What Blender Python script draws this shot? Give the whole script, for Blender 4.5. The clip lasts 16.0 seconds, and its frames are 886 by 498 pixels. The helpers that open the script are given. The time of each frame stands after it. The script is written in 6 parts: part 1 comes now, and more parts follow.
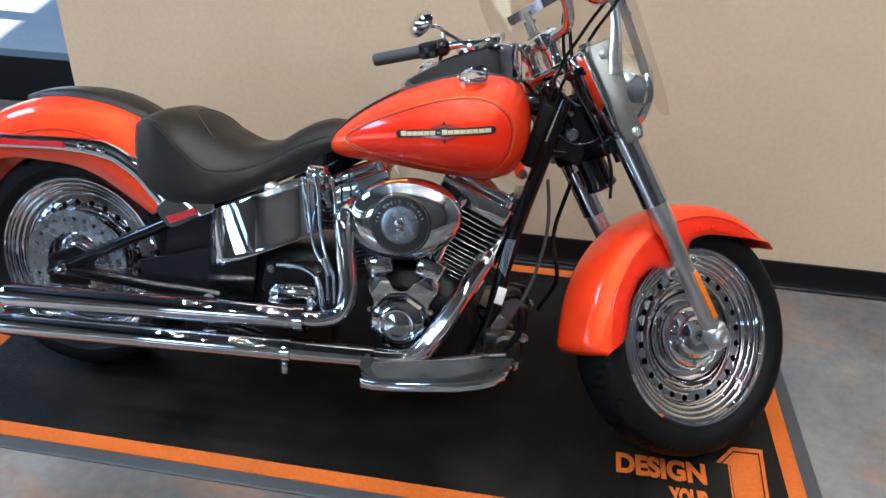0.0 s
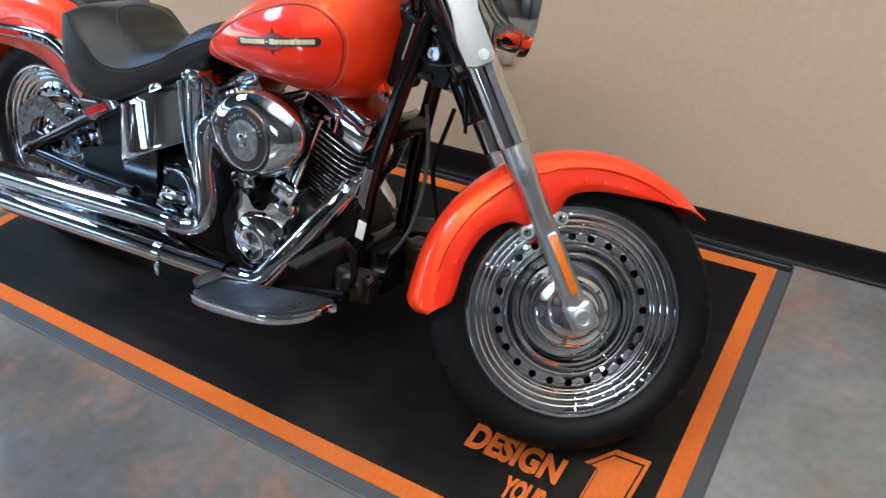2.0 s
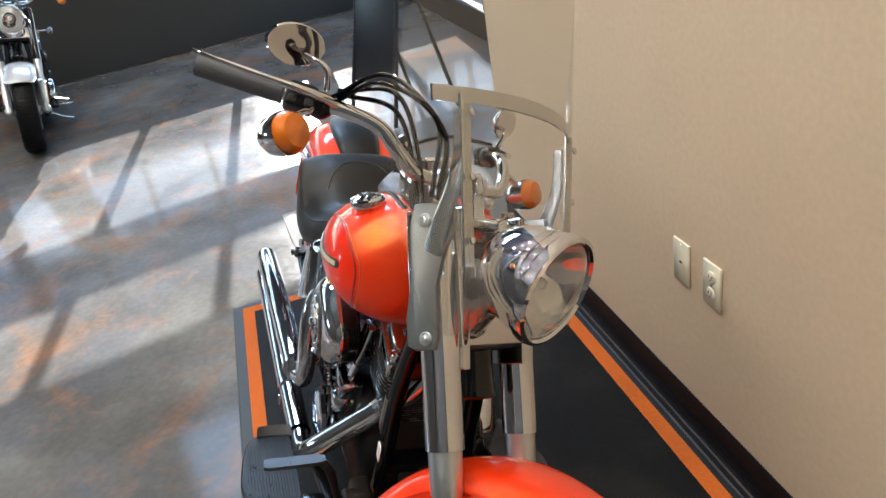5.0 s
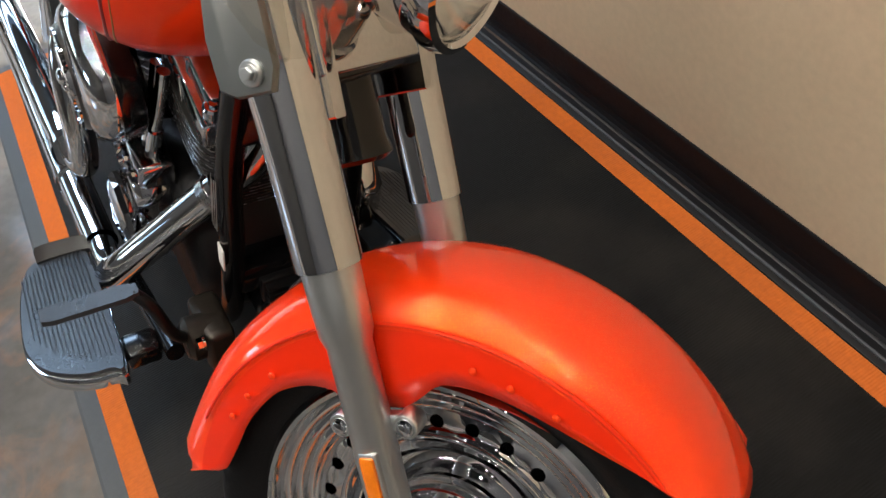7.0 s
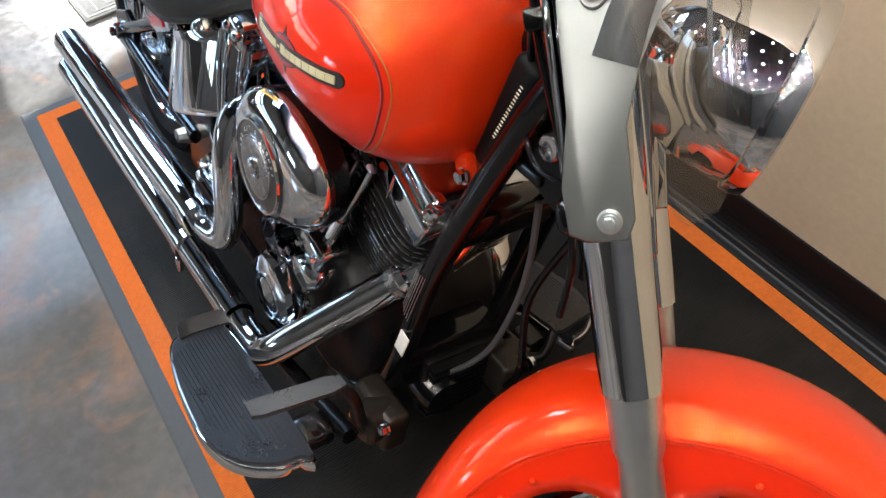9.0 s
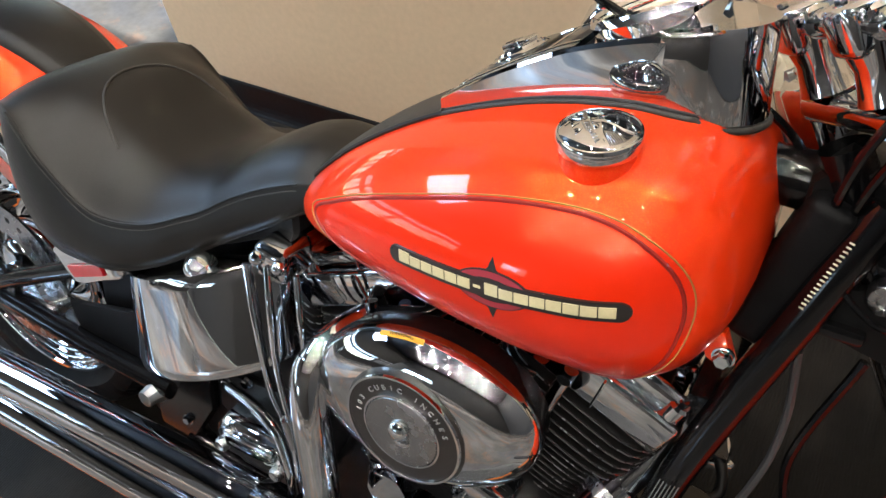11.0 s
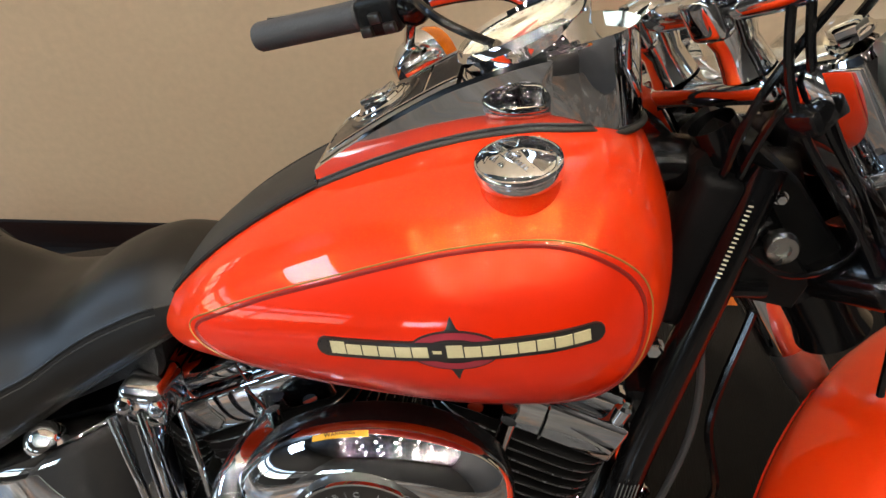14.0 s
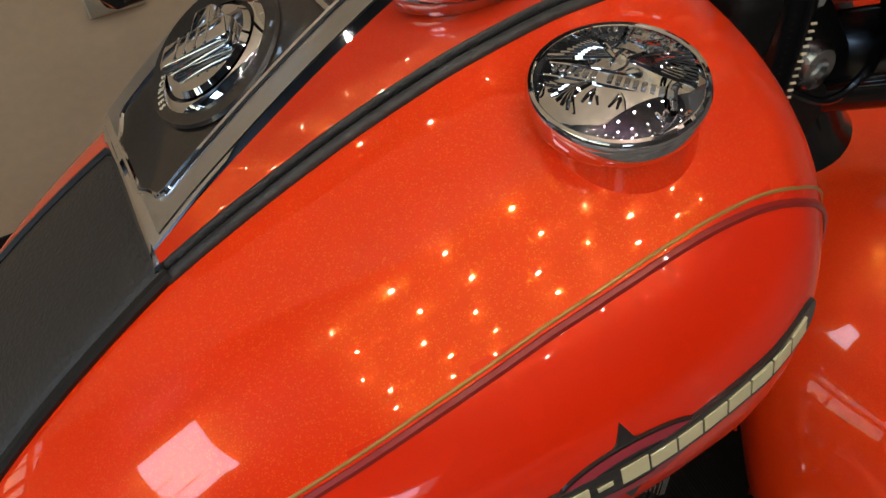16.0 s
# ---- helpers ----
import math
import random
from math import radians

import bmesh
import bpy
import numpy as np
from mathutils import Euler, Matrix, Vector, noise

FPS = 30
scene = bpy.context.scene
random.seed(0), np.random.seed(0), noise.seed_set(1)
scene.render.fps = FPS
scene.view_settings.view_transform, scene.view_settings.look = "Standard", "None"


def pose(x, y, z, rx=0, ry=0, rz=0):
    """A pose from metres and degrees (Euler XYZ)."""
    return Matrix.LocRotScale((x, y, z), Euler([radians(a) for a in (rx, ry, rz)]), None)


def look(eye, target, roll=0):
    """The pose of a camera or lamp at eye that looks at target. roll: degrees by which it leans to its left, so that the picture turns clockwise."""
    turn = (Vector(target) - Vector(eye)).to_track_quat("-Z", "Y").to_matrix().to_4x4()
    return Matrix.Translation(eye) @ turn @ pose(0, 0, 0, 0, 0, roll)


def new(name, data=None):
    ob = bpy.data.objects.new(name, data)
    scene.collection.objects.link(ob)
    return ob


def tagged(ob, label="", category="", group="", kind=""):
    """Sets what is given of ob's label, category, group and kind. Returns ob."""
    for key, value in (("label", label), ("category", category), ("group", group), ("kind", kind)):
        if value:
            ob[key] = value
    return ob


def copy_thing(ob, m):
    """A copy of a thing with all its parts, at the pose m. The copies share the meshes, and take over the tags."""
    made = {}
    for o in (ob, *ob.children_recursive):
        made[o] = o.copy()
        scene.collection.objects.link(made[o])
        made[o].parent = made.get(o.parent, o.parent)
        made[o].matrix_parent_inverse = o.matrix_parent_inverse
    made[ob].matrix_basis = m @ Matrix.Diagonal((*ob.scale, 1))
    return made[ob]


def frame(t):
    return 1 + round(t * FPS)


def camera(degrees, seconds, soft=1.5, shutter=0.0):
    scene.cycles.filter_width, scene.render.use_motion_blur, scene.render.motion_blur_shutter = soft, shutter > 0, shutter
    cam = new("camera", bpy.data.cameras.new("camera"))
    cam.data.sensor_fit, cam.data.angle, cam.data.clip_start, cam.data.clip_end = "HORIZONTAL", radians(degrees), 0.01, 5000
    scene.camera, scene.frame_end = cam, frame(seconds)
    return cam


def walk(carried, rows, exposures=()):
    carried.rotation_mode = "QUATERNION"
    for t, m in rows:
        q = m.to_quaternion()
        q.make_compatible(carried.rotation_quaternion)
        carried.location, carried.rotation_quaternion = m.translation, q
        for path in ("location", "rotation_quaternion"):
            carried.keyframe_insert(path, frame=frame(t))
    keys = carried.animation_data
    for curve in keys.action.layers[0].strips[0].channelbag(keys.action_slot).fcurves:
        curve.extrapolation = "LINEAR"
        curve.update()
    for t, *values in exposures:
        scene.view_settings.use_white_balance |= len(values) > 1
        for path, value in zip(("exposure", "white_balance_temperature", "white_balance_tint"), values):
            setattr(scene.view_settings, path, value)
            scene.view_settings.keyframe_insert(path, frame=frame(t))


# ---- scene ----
cam = camera(59.5, 16.0, soft=1.5)
PATH = [
    (0, (0.322, 0.468, 1.473), (0.055, 2.174, 0.464), 1.90),
    (0.5, (0.523, 0.578, 1.462), (0.109, 2.221, 0.399), -0.72),
    (1, (0.710, 0.745, 1.423), (0.194, 2.367, 0.372), -1.96),
    (1.5, (0.928, 0.873, 1.409), (0.218, 2.378, 0.300), -3.52),
    (2, (1.185, 0.993, 1.397), (0.286, 2.327, 0.208), -4.30),
    (2.5, (1.310, 1.181, 1.366), (0.320, 2.402, 0.130), -4.44),
    (3, (1.408, 1.412, 1.380), (0.293, 2.483, 0.111), -6.18),
    (3.5, (1.554, 1.613, 1.404), (0.183, 2.451, 0.213), -8.92),
    (3.7, (1.608, 1.680, 1.442), (0.124, 2.452, 0.344), -9.08),
    (5.8, (1.401, 2.155, 1.506), (-0.332, 2.350, 0.527), -11.01),
    (6, (1.353, 2.157, 1.471), (-0.293, 2.352, 0.352), -12.08),
    (6.5, (1.185, 2.134, 1.312), (-0.244, 2.454, -0.051), -14.95),
    (7, (1.051, 2.130, 1.178), (-0.185, 2.570, -0.331), -14.46),
    (7.5, (0.935, 2.172, 1.099), (-0.127, 2.616, -0.536), -11.25),
    (8, (0.872, 2.173, 1.115), (-0.091, 2.572, -0.592), -9.39),
    (8.5, (0.840, 2.037, 1.236), (-0.176, 2.505, -0.421), -7.63),
    (9, (0.822, 1.857, 1.328), (-0.334, 2.486, -0.178), -6.69),
    (9.5, (0.735, 1.794, 1.355), (-0.458, 2.507, -0.084), -7.67),
    (10, (0.561, 1.773, 1.325), (-0.598, 2.584, -0.088), -8.59),
    (10.2, (0.482, 1.779, 1.320), (-0.614, 2.636, -0.117), -9.39),
    (12.3, (0.210, 1.627, 1.313), (-0.283, 2.953, -0.100), -3.35),
    (12.5, (0.206, 1.619, 1.310), (-0.267, 2.944, -0.112), -2.60),
    (13, (0.201, 1.606, 1.295), (-0.242, 2.977, -0.092), -2.10),
    (13.5, (0.194, 1.628, 1.335), (-0.156, 3.124, 0.055), -2.44),
    (14, (0.117, 1.729, 1.299), (-0.102, 3.122, -0.119), -4.77),
    (14.5, (0.008, 1.910, 1.233), (0.047, 3.117, -0.361), -4.24),
    (15, (-0.033, 2.002, 1.174), (0.289, 3.102, -0.464), -1.06),
    (15.5, (-0.068, 2.025, 1.147), (0.427, 3.028, -0.511), 0.91),
    (16, (-0.063, 2.048, 1.130), (0.519, 2.979, -0.542), 3.39),
]
EXPOSURES = [(0.0, 3.12, 5450, 10), (3.7, 3.12, 5600, 10), (6.0, 2.88, 6300, 10), (8.0, 3.18, 6300, 10), (9.5, 3.15, 5900, 10), (12.5, 3.15, 6600, 10), (14.0, 2.86, 6600, 10), (15.0, 2.32, 6500, 10), (16.0, 2.08, 6500, 10)]
walk(cam, [(t, look(eye, target, roll)) for t, eye, target, roll in PATH], EXPOSURES)

# ---- light ----
SUN_FROM = Vector((-0.94, 0.05, 0.342))
world = bpy.data.worlds.new("sky")
scene.world = world
world.use_nodes = True
wn = world.node_tree.nodes
sky = wn.new("ShaderNodeTexSky")
sky.sky_type, sky.sun_disc, sky.dust_density = "NISHITA", False, 0.1
sky.sun_elevation, sky.sun_rotation = radians(20), radians(-93)
world.node_tree.links.new(sky.outputs["Color"], wn["Background"].inputs["Color"])
wn["Background"].inputs["Strength"].default_value = 0.05

sun = new("sun", bpy.data.lights.new("sun", "SUN"))
sun.data.energy, sun.data.angle, sun.data.color = 2.9, radians(0.35), (1.0, 0.95, 0.88)
sun.matrix_world = look((0, 0, 0), -SUN_FROM)


def window_light(name, at, to, sx, sy, power, colour):
    lamp = new(name, bpy.data.lights.new(name, "AREA"))
    lamp.data.shape, lamp.data.size, lamp.data.size_y = "RECTANGLE", sx, sy
    lamp.data.energy, lamp.data.color = power, colour
    lamp.matrix_world = look(at, to)
    return lamp


window_light("upper_window_light", (-7.35, 1.55, 5.3), (0, 2.0, 0.4), 3.4, 1.5, 36, (0.50, 0.72, 1.0))
window_light("west_window_light", (-7.2, 1.4, 1.7), (0, 3.2, 0.9), 7.0, 1.4, 0.9, (0.40, 0.65, 1.0))
window_light("south_window_light", (-3.5, -5.85, 1.7), (-0.5, 2.0, 0.6), 1.3, 0.6, 4.0, (0.55, 0.75, 1.0))

# ---- materials ----


def mat(name, base, rough=0.5, metal=0.0, var=0.12, scale=6.0, fine=60.0, bump=0.0, coat=0.0, rvar=0.08, extra=None, spec=0.5):
    """A surface with variation at two scales in colour and gloss, and a fine relief."""
    m = bpy.data.materials.new(name)
    m.use_nodes = True
    nt = m.node_tree
    n, ln = nt.nodes, nt.links.new
    b = n["Principled BSDF"]
    b.inputs["Metallic"].default_value = metal
    b.inputs["Coat Weight"].default_value = coat
    b.inputs["Specular IOR Level"].default_value = spec
    b.inputs["Coat Roughness"].default_value = 0.02
    tc = n.new("ShaderNodeTexCoord")
    a1, a2 = n.new("ShaderNodeTexNoise"), n.new("ShaderNodeTexNoise")
    a1.inputs["Scale"].default_value, a2.inputs["Scale"].default_value = scale, fine
    a1.inputs["Detail"].default_value = 4
    ln(tc.outputs["Object"], a1.inputs["Vector"]), ln(tc.outputs["Object"], a2.inputs["Vector"])
    mix = n.new("ShaderNodeMath")
    mix.operation = "ADD"
    ln(a1.outputs["Fac"], mix.inputs[0]), ln(a2.outputs["Fac"], mix.inputs[1])
    r1 = n.new("ShaderNodeMapRange")
    r1.inputs["From Min"].default_value, r1.inputs["From Max"].default_value = 0.6, 1.4
    r1.inputs["To Min"].default_value, r1.inputs["To Max"].default_value = 1 - var, 1 + var
    ln(mix.outputs[0], r1.inputs["Value"])
    col = n.new("ShaderNodeVectorMath")
    col.operation = "SCALE"
    col.inputs[0].default_value = base
    ln(r1.outputs[0], col.inputs["Scale"])
    ln(col.outputs[0], b.inputs["Base Color"])
    r2 = n.new("ShaderNodeMapRange")
    r2.inputs["From Min"].default_value, r2.inputs["From Max"].default_value = 0.6, 1.4
    r2.inputs["To Min"].default_value, r2.inputs["To Max"].default_value = max(rough - rvar, 0.01), min(rough + rvar, 1)
    ln(mix.outputs[0], r2.inputs["Value"])
    ln(r2.outputs[0], b.inputs["Roughness"])
    if bump:
        bp = n.new("ShaderNodeBump")
        bp.inputs["Strength"].default_value, bp.inputs["Distance"].default_value = bump, 0.002
        ln(a2.outputs["Fac"], bp.inputs["Height"])
        ln(bp.outputs[0], b.inputs["Normal"])
    if extra:
        extra(nt, b, tc, col)
    return m


def flakes(nt, b, tc, col):
    """Fine gold flakes under the clear lacquer."""
    v = nt.nodes.new("ShaderNodeTexVoronoi")
    v.inputs["Scale"].default_value = 1900
    nt.links.new(tc.outputs["Object"], v.inputs["Vector"])
    g = nt.nodes.new("ShaderNodeSeparateColor")
    nt.links.new(v.outputs["Color"], g.inputs[0])
    mr = nt.nodes.new("ShaderNodeMapRange")
    mr.inputs["From Min"].default_value, mr.inputs["From Max"].default_value = 0.80, 1.0
    mr.inputs["To Min"].default_value, mr.inputs["To Max"].default_value = 0.0, 0.16
    nt.links.new(g.outputs[0], mr.inputs["Value"])
    mx = nt.nodes.new("ShaderNodeMix")
    mx.data_type = "RGBA"
    nt.links.new(mr.outputs[0], mx.inputs["Factor"])
    nt.links.new(col.outputs[0], mx.inputs["A"])
    mx.inputs["B"].default_value = (1.0, 0.40, 0.03, 1)
    nt.links.new(mx.outputs["Result"], b.inputs["Base Color"])
    bp = nt.nodes.new("ShaderNodeBump")
    bp.inputs["Strength"].default_value, bp.inputs["Distance"].default_value = 0.45, 0.0006
    nt.links.new(g.outputs[1], bp.inputs["Height"])
    nt.links.new(bp.outputs[0], b.inputs["Normal"])


def concrete(nt, b, tc, col):
    """Acid-stained concrete: cloudy greys with rust and slate patches."""
    n, ln = nt.nodes, nt.links.new
    warp = n.new("ShaderNodeTexNoise")
    warp.inputs["Scale"].default_value, warp.inputs["Detail"].default_value = 1.3, 5
    ln(tc.outputs["Object"], warp.inputs["Vector"])
    add = n.new("ShaderNodeMix")
    add.data_type = "VECTOR"
    add.inputs["Factor"].default_value = 0.35
    ln(tc.outputs["Object"], add.inputs["A"]), ln(warp.outputs["Color"], add.inputs["B"])
    big = n.new("ShaderNodeTexNoise")
    big.inputs["Scale"].default_value, big.inputs["Detail"].default_value, big.inputs["Distortion"].default_value = 1.9, 8.0, 0.25
    ln(add.outputs["Result"], big.inputs["Vector"])
    ramp = n.new("ShaderNodeValToRGB")
    e = ramp.color_ramp.elements
    e[0].position, e[0].color = 0.30, (0.072, 0.069, 0.066, 1)
    e[1].position, e[1].color = 0.72, (0.205, 0.200, 0.190, 1)
    k = e.new(0.44)
    k.color = (0.105, 0.101, 0.096, 1)
    k = e.new(0.56)
    k.color = (0.138, 0.134, 0.126, 1)
    ln(big.outputs["Fac"], ramp.inputs["Fac"])
    # rust and slate clouds with ragged edges
    tint = ramp.outputs["Color"]
    for scale, lo, hi, much, colour, shift in ((1.7, 0.52, 0.72, 0.75, (0.26, 0.125, 0.060, 1), 0.0), (5.5, 0.56, 0.74, 0.50, (0.30, 0.150, 0.080, 1), 5.0), (2.1, 0.50, 0.72, 0.50, (0.100, 0.112, 0.145, 1), 11.0)):
        place = n.new("ShaderNodeVectorMath")
        place.inputs[1].default_value = (shift, shift * 0.7, 0)
        ln(tc.outputs["Object"], place.inputs[0])
        cloud = n.new("ShaderNodeTexNoise")
        cloud.inputs["Scale"].default_value, cloud.inputs["Detail"].default_value, cloud.inputs["Roughness"].default_value, cloud.inputs["Distortion"].default_value = scale, 7, 0.62, 0.7
        ln(place.outputs[0], cloud.inputs["Vector"])
        mask = n.new("ShaderNodeMapRange")
        mask.inputs["From Min"].default_value, mask.inputs["From Max"].default_value, mask.inputs["To Max"].default_value = lo, hi, much
        ln(cloud.outputs["Fac"], mask.inputs["Value"])
        stain = n.new("ShaderNodeMix")
        stain.data_type = "RGBA"
        ln(mask.outputs[0], stain.inputs["Factor"]), ln(tint, stain.inputs["A"])
        stain.inputs["B"].default_value = colour
        tint = stain.outputs["Result"]
    mul = n.new("ShaderNodeMix")
    mul.data_type, mul.blend_type = "RGBA", "MULTIPLY"
    mul.inputs["Factor"].default_value = 1.0
    ln(tint, mul.inputs["A"]), ln(col.outputs[0], mul.inputs["B"])
    ln(mul.outputs["Result"], b.inputs["Base Color"])


def ribbed(nt, b, tc, col):
    """Fine ribs of a rubber-backed mat."""
    w = nt.nodes.new("ShaderNodeTexWave")
    w.bands_direction = "X"
    w.inputs["Scale"].default_value = 60
    w.inputs["Distortion"].default_value = 0.6
    nt.links.new(tc.outputs["Object"], w.inputs["Vector"])
    bp = nt.nodes.new("ShaderNodeBump")
    bp.inputs["Strength"].default_value, bp.inputs["Distance"].default_value = 0.5, 0.0012
    # dust trodden into the pile
    d = nt.nodes.new("ShaderNodeTexNoise")
    d.inputs["Scale"].default_value, d.inputs["Detail"].default_value = 3.1, 7
    nt.links.new(tc.outputs["Object"], d.inputs["Vector"])
    dr = nt.nodes.new("ShaderNodeMapRange")
    dr.inputs["From Min"].default_value, dr.inputs["From Max"].default_value = 0.45, 0.75
    dr.inputs["To Max"].default_value = 0.10
    nt.links.new(d.outputs["Fac"], dr.inputs["Value"])
    dm = nt.nodes.new("ShaderNodeMix")
    dm.data_type = "RGBA"
    dm.inputs["B"].default_value = (0.16, 0.13, 0.10, 1)
    nt.links.new(dr.outputs[0], dm.inputs["Factor"])
    nt.links.new(col.outputs[0], dm.inputs["A"])
    nt.links.new(dm.outputs["Result"], b.inputs["Base Color"])
    nt.links.new(w.outputs["Fac"], bp.inputs["Height"])
    nt.links.new(bp.outputs[0], b.inputs["Normal"])


M = {}
M["paint"] = mat("orange_flake_paint", (0.86, 0.032, 0.0012), 0.40, 0.42, 0.05, 5, 900, 0, 0.8, 0.03, flakes, 0.15)
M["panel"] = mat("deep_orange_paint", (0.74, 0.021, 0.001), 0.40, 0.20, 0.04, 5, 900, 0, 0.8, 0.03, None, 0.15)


def pearl(m, gold, rough, much):
    """A gold pearl layer under the lacquer that shows round the reflections of lights."""
    nt = m.node_tree
    red = nt.nodes["Principled BSDF"]
    red.inputs["Metallic"].default_value = 0.0
    leaf = nt.nodes.new("ShaderNodeBsdfPrincipled")
    leaf.inputs["Base Color"].default_value = (*gold, 1)
    leaf.inputs["Metallic"].default_value, leaf.inputs["Roughness"].default_value = 1.0, rough
    leaf.inputs["Coat Weight"].default_value, leaf.inputs["Coat Roughness"].default_value = 0.8, 0.02
    if red.inputs["Normal"].links:
        nt.links.new(red.inputs["Normal"].links[0].from_socket, leaf.inputs["Normal"])
    mix = nt.nodes.new("ShaderNodeMixShader")
    mix.inputs["Fac"].default_value = much
    nt.links.new(red.outputs[0], mix.inputs[1]), nt.links.new(leaf.outputs[0], mix.inputs[2])
    nt.links.new(mix.outputs[0], nt.nodes["Material Output"].inputs["Surface"])


pearl(M["paint"], (0.95, 0.24, 0.010), 0.17, 0.11)
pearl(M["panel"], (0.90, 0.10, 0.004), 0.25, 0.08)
M["stripe_gold"] = mat("gold_pinstripe", (0.40, 0.21, 0.05), 0.4, 0.3, 0.08, 40, 300, 0, 0.6)
M["chrome"] = mat("chrome", (0.70, 0.71, 0.73), 0.02, 1.0, 0.03, 9, 140, 0, 0, 0.012)
M["satin"] = mat("satin_aluminium", (0.62, 0.64, 0.64), 0.36, 1.0, 0.04, 5, 60, 0, 0, 0.03)
M["steel"] = mat("brushed_steel", (0.42, 0.42, 0.425), 0.26, 1.0, 0.08, 14, 60, 0.0)
M["black"] = mat("black_gloss_enamel", (0.003, 0.003, 0.0034), 0.16, 0.0, 0.2, 14, 160, 0, 0.15, 0.05, None, 0.35)
M["case"] = mat("black_crinkle_case", (0.0035, 0.0035, 0.004), 0.40, 0.0, 0.25, 18, 420, 0.3, 0, 0.08, None, 0.25)
M["fin"] = mat("black_fin", (0.004, 0.004, 0.004), 0.45, 0.0, 0.2, 30, 300, 0.1, 0, 0.08, None, 0.2)
M["leather"] = mat("black_leather", (0.010, 0.009, 0.008), 0.40, 0.0, 0.25, 9, 700, 0.12, 0.0, 0.08, None, 0.30)
M["strap"] = mat("worn_black_leather", (0.022, 0.020, 0.018), 0.52, 0.0, 0.25, 12, 420, 0.4)
M["rubber"] = mat("tyre_rubber", (0.0042, 0.0042, 0.0046), 0.5, 0.0, 0.2, 20, 300, 0.2, 0, 0.08, None, 0.14)
M["pad"] = mat("blue_black_rubber", (0.016, 0.017, 0.020), 0.32, 0.0, 0.2, 20, 300, 0.1)
M["linen"] = mat("cream_linen_weave", (0.17, 0.168, 0.155), 0.9, 0.0, 0.16, 30, 500, 0.3)
M["bracket"] = mat("brushed_bracket_steel", (0.25, 0.258, 0.254), 0.38, 1.0, 0.04, 9, 40, 0.0, 0, 0.02)
M["polished"] = mat("polished_aluminium", (0.66, 0.675, 0.67), 0.22, 1.0, 0.04, 9, 30, 0.12, 0, 0.03)
M["rail"] = mat("brushed_rail", (0.62, 0.63, 0.64), 0.30, 1.0, 0.05, 8, 300, 0.03, 0, 0.04)
M["pivot"] = mat("dark_bronze", (0.022, 0.018, 0.014), 0.35, 0.5, 0.2, 20, 200, 0.1)
M["grip"] = mat("grey_grip_rubber", (0.055, 0.055, 0.058), 0.6, 0.0, 0.15, 30, 400, 0.3)
M["amber"] = mat("amber_lens", (0.62, 0.15, 0.005), 0.12, 0.0, 0.15, 60, 700, 0.2, 0.8)
M["redlens"] = mat("red_lens", (0.45, 0.008, 0.012), 0.12, 0.0, 0.15, 60, 700, 0.2, 0.8)
M["cream"] = mat("cream_print", (0.58, 0.51, 0.30), 0.4, 0.0, 0.06, 50, 400, 0, 0.6)
M["wine"] = mat("wine_print", (0.30, 0.02, 0.035), 0.4, 0.0, 0.06, 50, 400, 0, 0.6)
M["groove"] = mat("dark_red_line", (0.26, 0.008, 0.004), 0.4, 0.0, 0.06, 50, 400, 0, 0.4)
M["ink"] = mat("black_print", (0.012, 0.010, 0.009), 0.35, 0.0, 0.06, 50, 400, 0, 0.6)
M["white"] = mat("white_plastic", (0.74, 0.73, 0.69), 0.4, 0.0, 0.05, 20, 200)
M["yellow"] = mat("yellow_sticker", (0.70, 0.36, 0.02), 0.45, 0.0, 0.06, 50, 400)
M["mat"] = mat("black_mat", (0.0045, 0.0041, 0.0037), 0.55, 0.0, 0.6, 2.5, 40, 0, 0, 0.12, ribbed, 0.13)
M["matorange"] = mat("orange_mat_print", (0.50, 0.115, 0.016), 0.7, 0.0, 0.16, 4, 90, 0, 0, 0.1, ribbed, 0.12)
M["matgrey"] = mat("grey_mat_edge", (0.040, 0.044, 0.048), 0.6, 0.0, 0.2, 5, 90, 0.1)
M["wall"] = mat("tan_wall_paint", (0.62, 0.485, 0.330), 0.62, 0.0, 0.08, 1.6, 60, 0.15)
M["base"] = mat("black_cove_base", (0.006, 0.0055, 0.0065), 0.5, 0.0, 0.2, 6, 120, 0.05, 0, 0.08, None, 0.25)
M["floor"] = mat("stained_concrete", (1.0, 1.0, 1.0), 0.11, 0.0, 0.14, 5, 40, 0.0, 0.0, 0.03, concrete, 0.07)
M["ceiling"] = mat("ceiling_paint", (0.016, 0.016, 0.017), 0.8, 0.0, 0.05, 2, 60, 0.1)
M["plate"] = mat("ivory_plate", (0.72, 0.66, 0.50), 0.35, 0.0, 0.04, 30, 200)
M["slot"] = mat("dark_slot", (0.05, 0.045, 0.04), 0.5)
# dark tones for unseen walls that only the chrome reflects
M["dark_wall"] = mat("unseen_wall_dark", (0.022, 0.021, 0.021), 0.6, 0.0, 0.08, 1.2, 90, 0.1)
M["grey_wall"] = mat("unseen_wall_grey", (0.055, 0.055, 0.058), 0.6, 0.0, 0.08, 1.2, 90, 0.1)
M["paving"] = mat("pale_paving", (0.40, 0.39, 0.37), 0.8, 0.0, 0.12, 3, 40, 0.2)
M["weave"] = mat("grey_weave", (0.24, 0.235, 0.225), 0.9, 0.0, 0.2, 12, 300, 0.5)
M["silver"] = mat("silver_paint", (0.62, 0.62, 0.62), 0.3, 0.4, 0.05, 6, 300, 0, 1.0)
